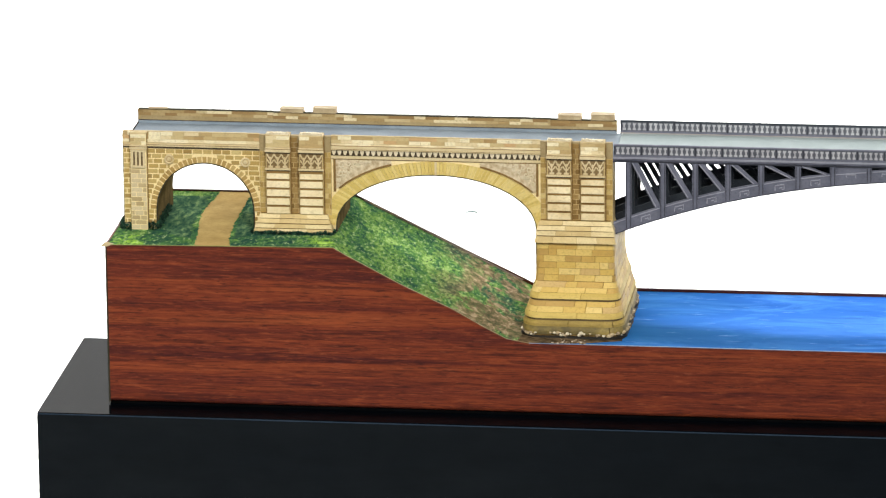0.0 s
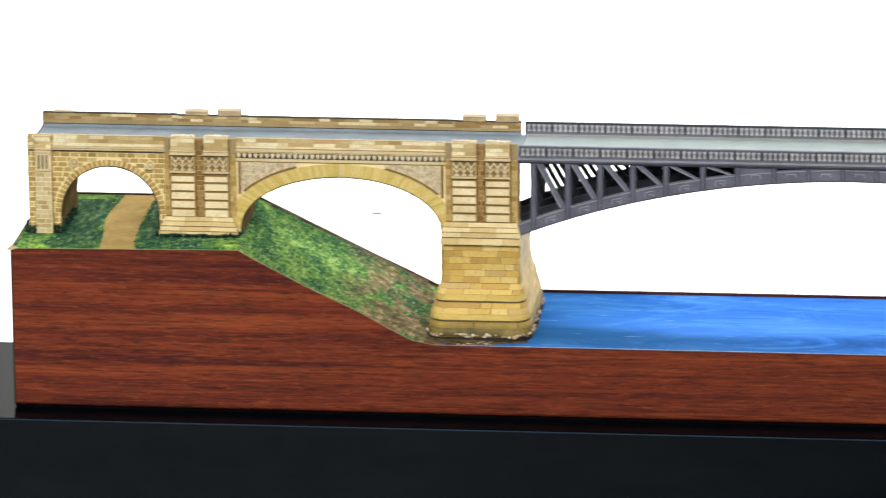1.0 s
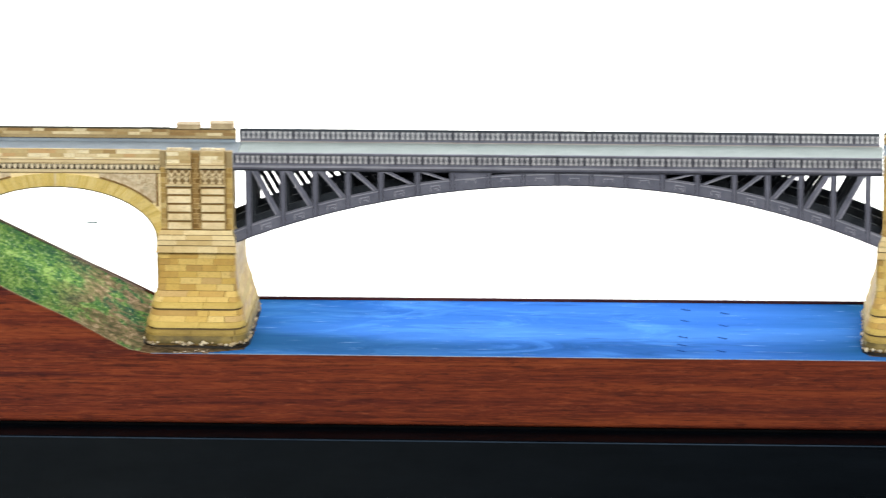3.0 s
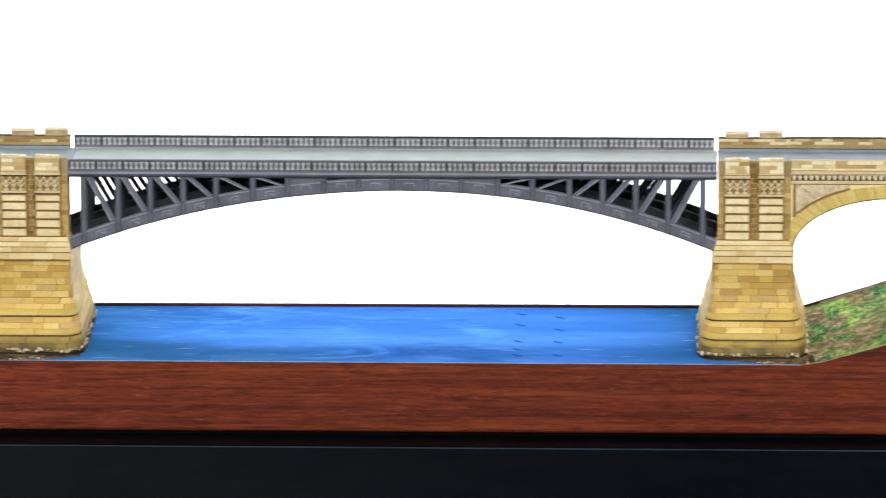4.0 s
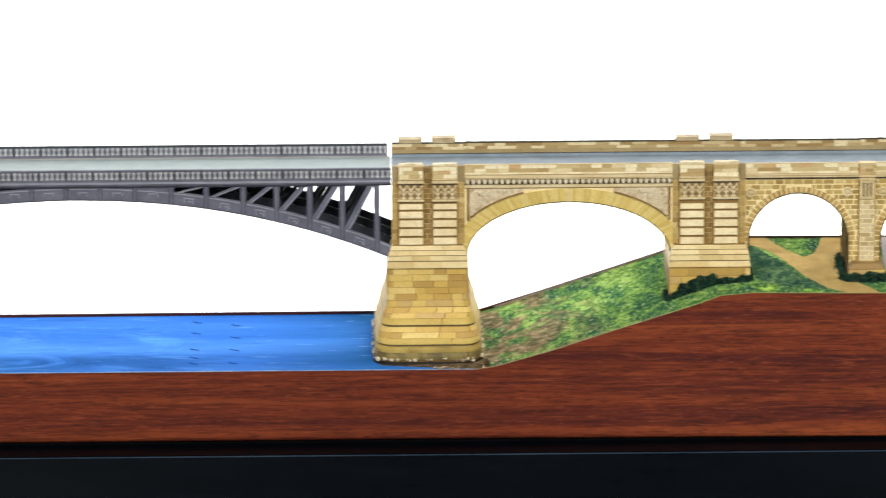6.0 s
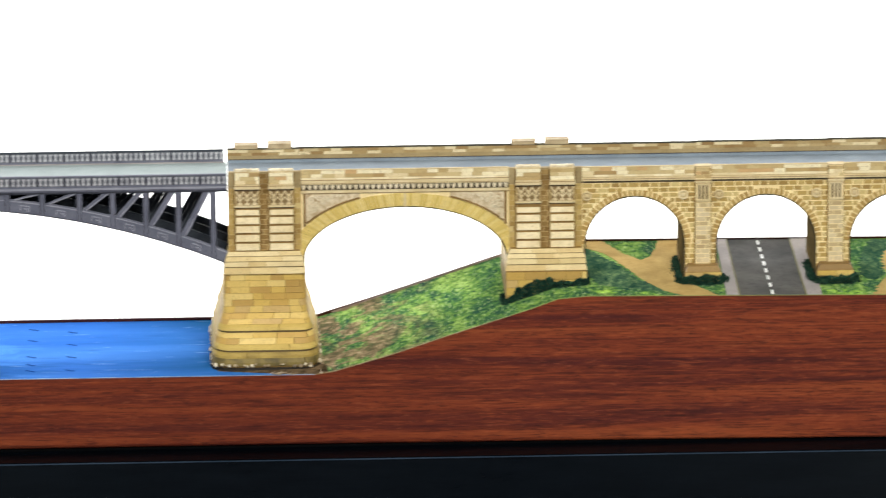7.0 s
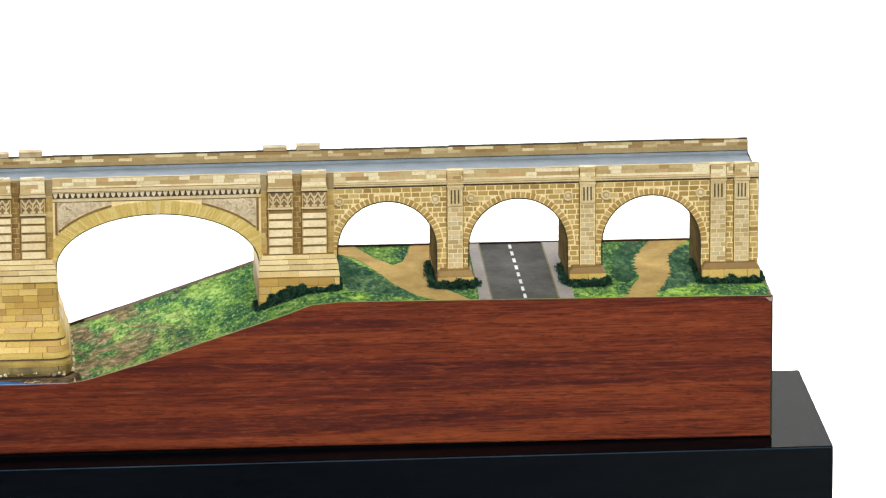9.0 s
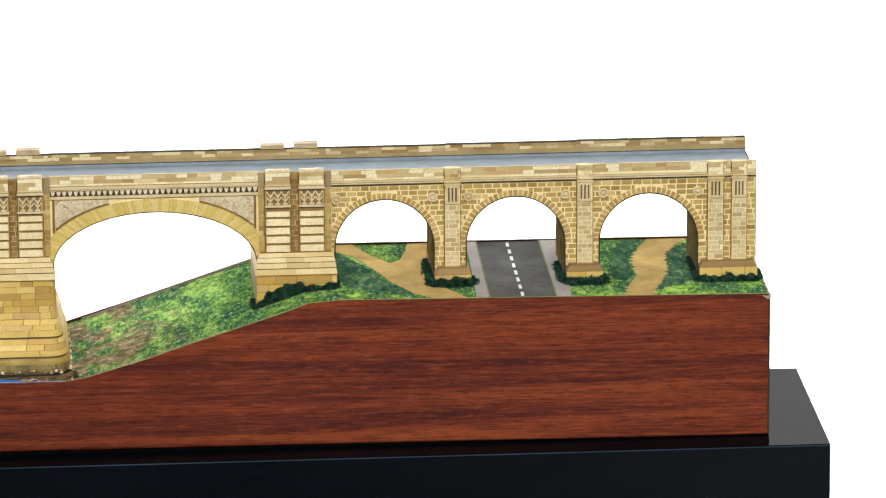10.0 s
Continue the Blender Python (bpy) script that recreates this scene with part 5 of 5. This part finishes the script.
BALUSTER = ornament_mesh()
for y0, y1, xa, xb in ((-0.3, 0.9, G0 + 0.3, G1 - 0.3), (BACK - 1.0, BACK, G0 - 1.0, G1 - 1.2)):
    rail = part("railing", box(bm_new(), xa, xb, y0 + 0.35, y1, 109.05, 114.3), RAIL_GROUND, iron)
    for z0, z1, mat in ((109.1, 109.85, IRON), (113.75, 114.35, IRON_DARK if y0 > 10 else IRON)):
        part("rail_bar", box(bm_new(), xa, xb, y0, y1 + 0.1, z0, z1), mat, rail)
    n = 24
    step = (xb - xa) / n
    for k in range(n):
        x = xa + step * (k + 0.5)
        piece("rail_post", IRON_LINE, rail, x - step / 2 + 0.1, x - step / 2 + 0.75, y0 + 0.05, y0 + 0.5, 109.85, 113.75)
        for j in range(5):
            ob = new("baluster", BALUSTER)
            ob.location = ((x + 0.35 + (j - 2) * 2.2) * MM, (y0 + 0.33) * MM, 111.65 * MM)
            ob.parent = rail

# ---- bright verges along the front edge ----
VERGE = grass_material("printed_lime_verge", -1.0, 1.5, 0.0)
for outline in ([(-8.6, -24.2), (-7.5, -10.0), (8.0, -8.5), (20.0, -13.0), (28.0, -24.2)], [(46.0, -24.2), (48.0, -15.0), (62.0, -11.0), (86.0, -10.0), (90.0, -24.2)],
                [(735.0, -24.2), (736.5, -17.0), (748.0, -14.5), (753.0, -24.2)], [(769.0, -24.2), (774.0, -13.5), (790.0, -9.0), (816.0, -8.5), (816.3, -24.2)], [(622.0, -24.2), (640.0, -15.0), (655.0, -16.5), (670.0, -24.2)]):
    patch("grass_verge", VERGE, "bright lime green printed grass along the front edge", "grass", outline, 0.16, 2.0)

# ---- shrubs at the feet of the piers ----


def leaf_mound(name, label, spots, seed, size=0.55, mat=None):
    """Many small leaves on the spots (x, y, height)."""
    rng = random.Random(seed)
    bm = bm_new()
    for x, y, h in [q for q in spots for _ in range(6)]:
        x, y = x + rng.gauss(0, 0.25), y + rng.gauss(0, 0.25)
        z = ground_z(x, y)
        c = Vector((x, y, z + rng.random() * h))
        a = Vector((rng.uniform(-1, 1), rng.uniform(-1, 0.3), rng.uniform(-0.3, 1))).normalized()
        b = a.orthogonal().normalized()
        b.rotate(Matrix.Rotation(rng.uniform(0, 6.28), 3, a))
        d = a.cross(b)
        s = size * rng.uniform(0.5, 1.1)
        vs = [bm.verts.new((c + v) * MM) for v in (b * s, d * s * 0.55 + a * 0.15, b * -s, d * s * -0.55 + a * 0.15)]
        bm.faces.new(vs)
    return tagged(finish(name, bm, mat or BUSH), label, "shrub", "shrubs at the piers")


def skirt(x0, x1, y0, y1, h, seed, n=420, spread=0.7, lean=None, flank=1.0, far=None):
    """Spots along the front and both flanks of a foot; flank: height there; far: where the second flank ends."""
    far = y1 if far is None else far
    rng = random.Random(seed)
    out = []
    for k in range(n):
        s = rng.random() * (x1 - x0 + y1 - y0 + far - y0)
        o = abs(rng.gauss(0, spread))
        if s < x1 - x0:
            x, y = x0 + s, y0 - o
        elif s < x1 - x0 + y1 - y0:
            x, y = x0 - o, y0 + s - (x1 - x0)
        else:
            x, y = x1 + o, y0 + s - (x1 - x0) - (y1 - y0)
        hh = h * (1.0 if y < y0 + 1.0 else flank) * (0.75 + 0.5 * noise.noise((x * 0.3, y * 0.3, seed)))
        if lean:
            hh *= lean(x)
        out.append((x, y, hh))
    return out


def hump(marks):
    """Height along x, straight between the marks."""
    return lambda x: float(np.interp(x, [m[0] for m in marks], [m[1] for m in marks]))


leaf_mound("shrub", "dark green ragged shrub beside the end pilaster's foot", skirt(5.4, 8.6, -0.4, 30, 5.6, 1, 420), 1)
leaf_mound("shrub", "dark green ragged shrub at the outer corner of the end pilaster", skirt(-6.2, -2.9, -0.3, 12, 4.6, 7, 200), 7)
leaf_mound("shrub", "dark teal-green low shrub along the pedestal", skirt(51.5, 85.5, -4.6, 6, 1.8, 2, 420, 0.5), 2)
leaf_mound("shrub", "dark green shrub climbing the tower's foot on the bank",
           skirt(599.5, 634.0, -7.0, 3, 1.0, 3, 1300, 0.6, hump([(599, 2.0), (605, 6.0), (611, 7.5), (617, 8.0), (621.5, 5.0), (625, 3.0), (634, 4.0)])), 3)
leaf_mound("shrub", "dark green shrub round the viaduct pier's foot", skirt(675.2, 691.8, -6.7, 27, 4.6, 4, 1000, 1.1, flank=0.75, far=0), 4)
leaf_mound("shrub", "dark green shrub round the viaduct pier's foot", skirt(731.8, 748.2, -6.7, 22, 4.6, 5, 900, 1.1, flank=0.75, far=0), 5)
leaf_mound("shrub", "dark green shrub round the end pier's foot", skirt(789.6, 814.6, -5.3, 28, 3.8, 6, 1200, 0.9, flank=0.8, far=6), 6)


for outline in ([(784.0, 47.7), (792.4, 56.0), (790.7, 20.1), (789.3, -1.9), (778.7, -9.7), (769.4, -17.5), (777.8, 12.4), (779.6, 37.3)],
                [(762.2, 60.5), (771.7, 58.8), (763.7, 31.6), (762.9, 5.0), (757.6, -3.3), (751.3, 6.1), (756.2, 41.3)],
                [(636, 53), (650.5, 22), (658, -2), (668, -19), (640, -8), (634, 10)],
                [(648, 60), (653, 45), (660, 33.5), (665.5, 40), (667.5, 60)],
                [(6.3, 52.9), (23.8, 54.7), (22.5, 13.1), (25.5, -13.5), (12.5, -5.8), (6.5, 29.8)],
                [(41.5, 50), (44, 60), (51, 55), (51, -6), (43.5, -14), (42.0, 15)]):
    patch("ground_cover", COVER, "low blue-green printed ground cover beside the path", "ground cover", outline, 0.1, 2.2)


def shore_pebbles(x0, x1, seed):
    """Many small flat stones along the front edge of the shore."""
    rng = random.Random(seed)
    bm = bm_new()
    for k in range(150):
        x, y = rng.uniform(x0, x1), -17.8 - 6.3 * rng.random()
        r = rng.uniform(0.25, 0.75)
        at = Vector((x, y, ground_z(x, y) + 0.2)) * MM
        made = bmesh.ops.create_icosphere(bm, subdivisions=1, radius=r * MM)["verts"]
        q = rng.uniform(0.8, 1.6)
        for v in made:
            v.co = Vector((v.co.x * q, v.co.y * 1.2, v.co.z * 0.5)) + at
    tagged(finish("shore_pebbles", bm, PEBBLE_MIX), "small pale and brown pebbles on the shore", "pebbles", kind="stuff")


shore_pebbles(171.0, 196.0, 5)
shore_pebbles(500.0, 521.0, 6)
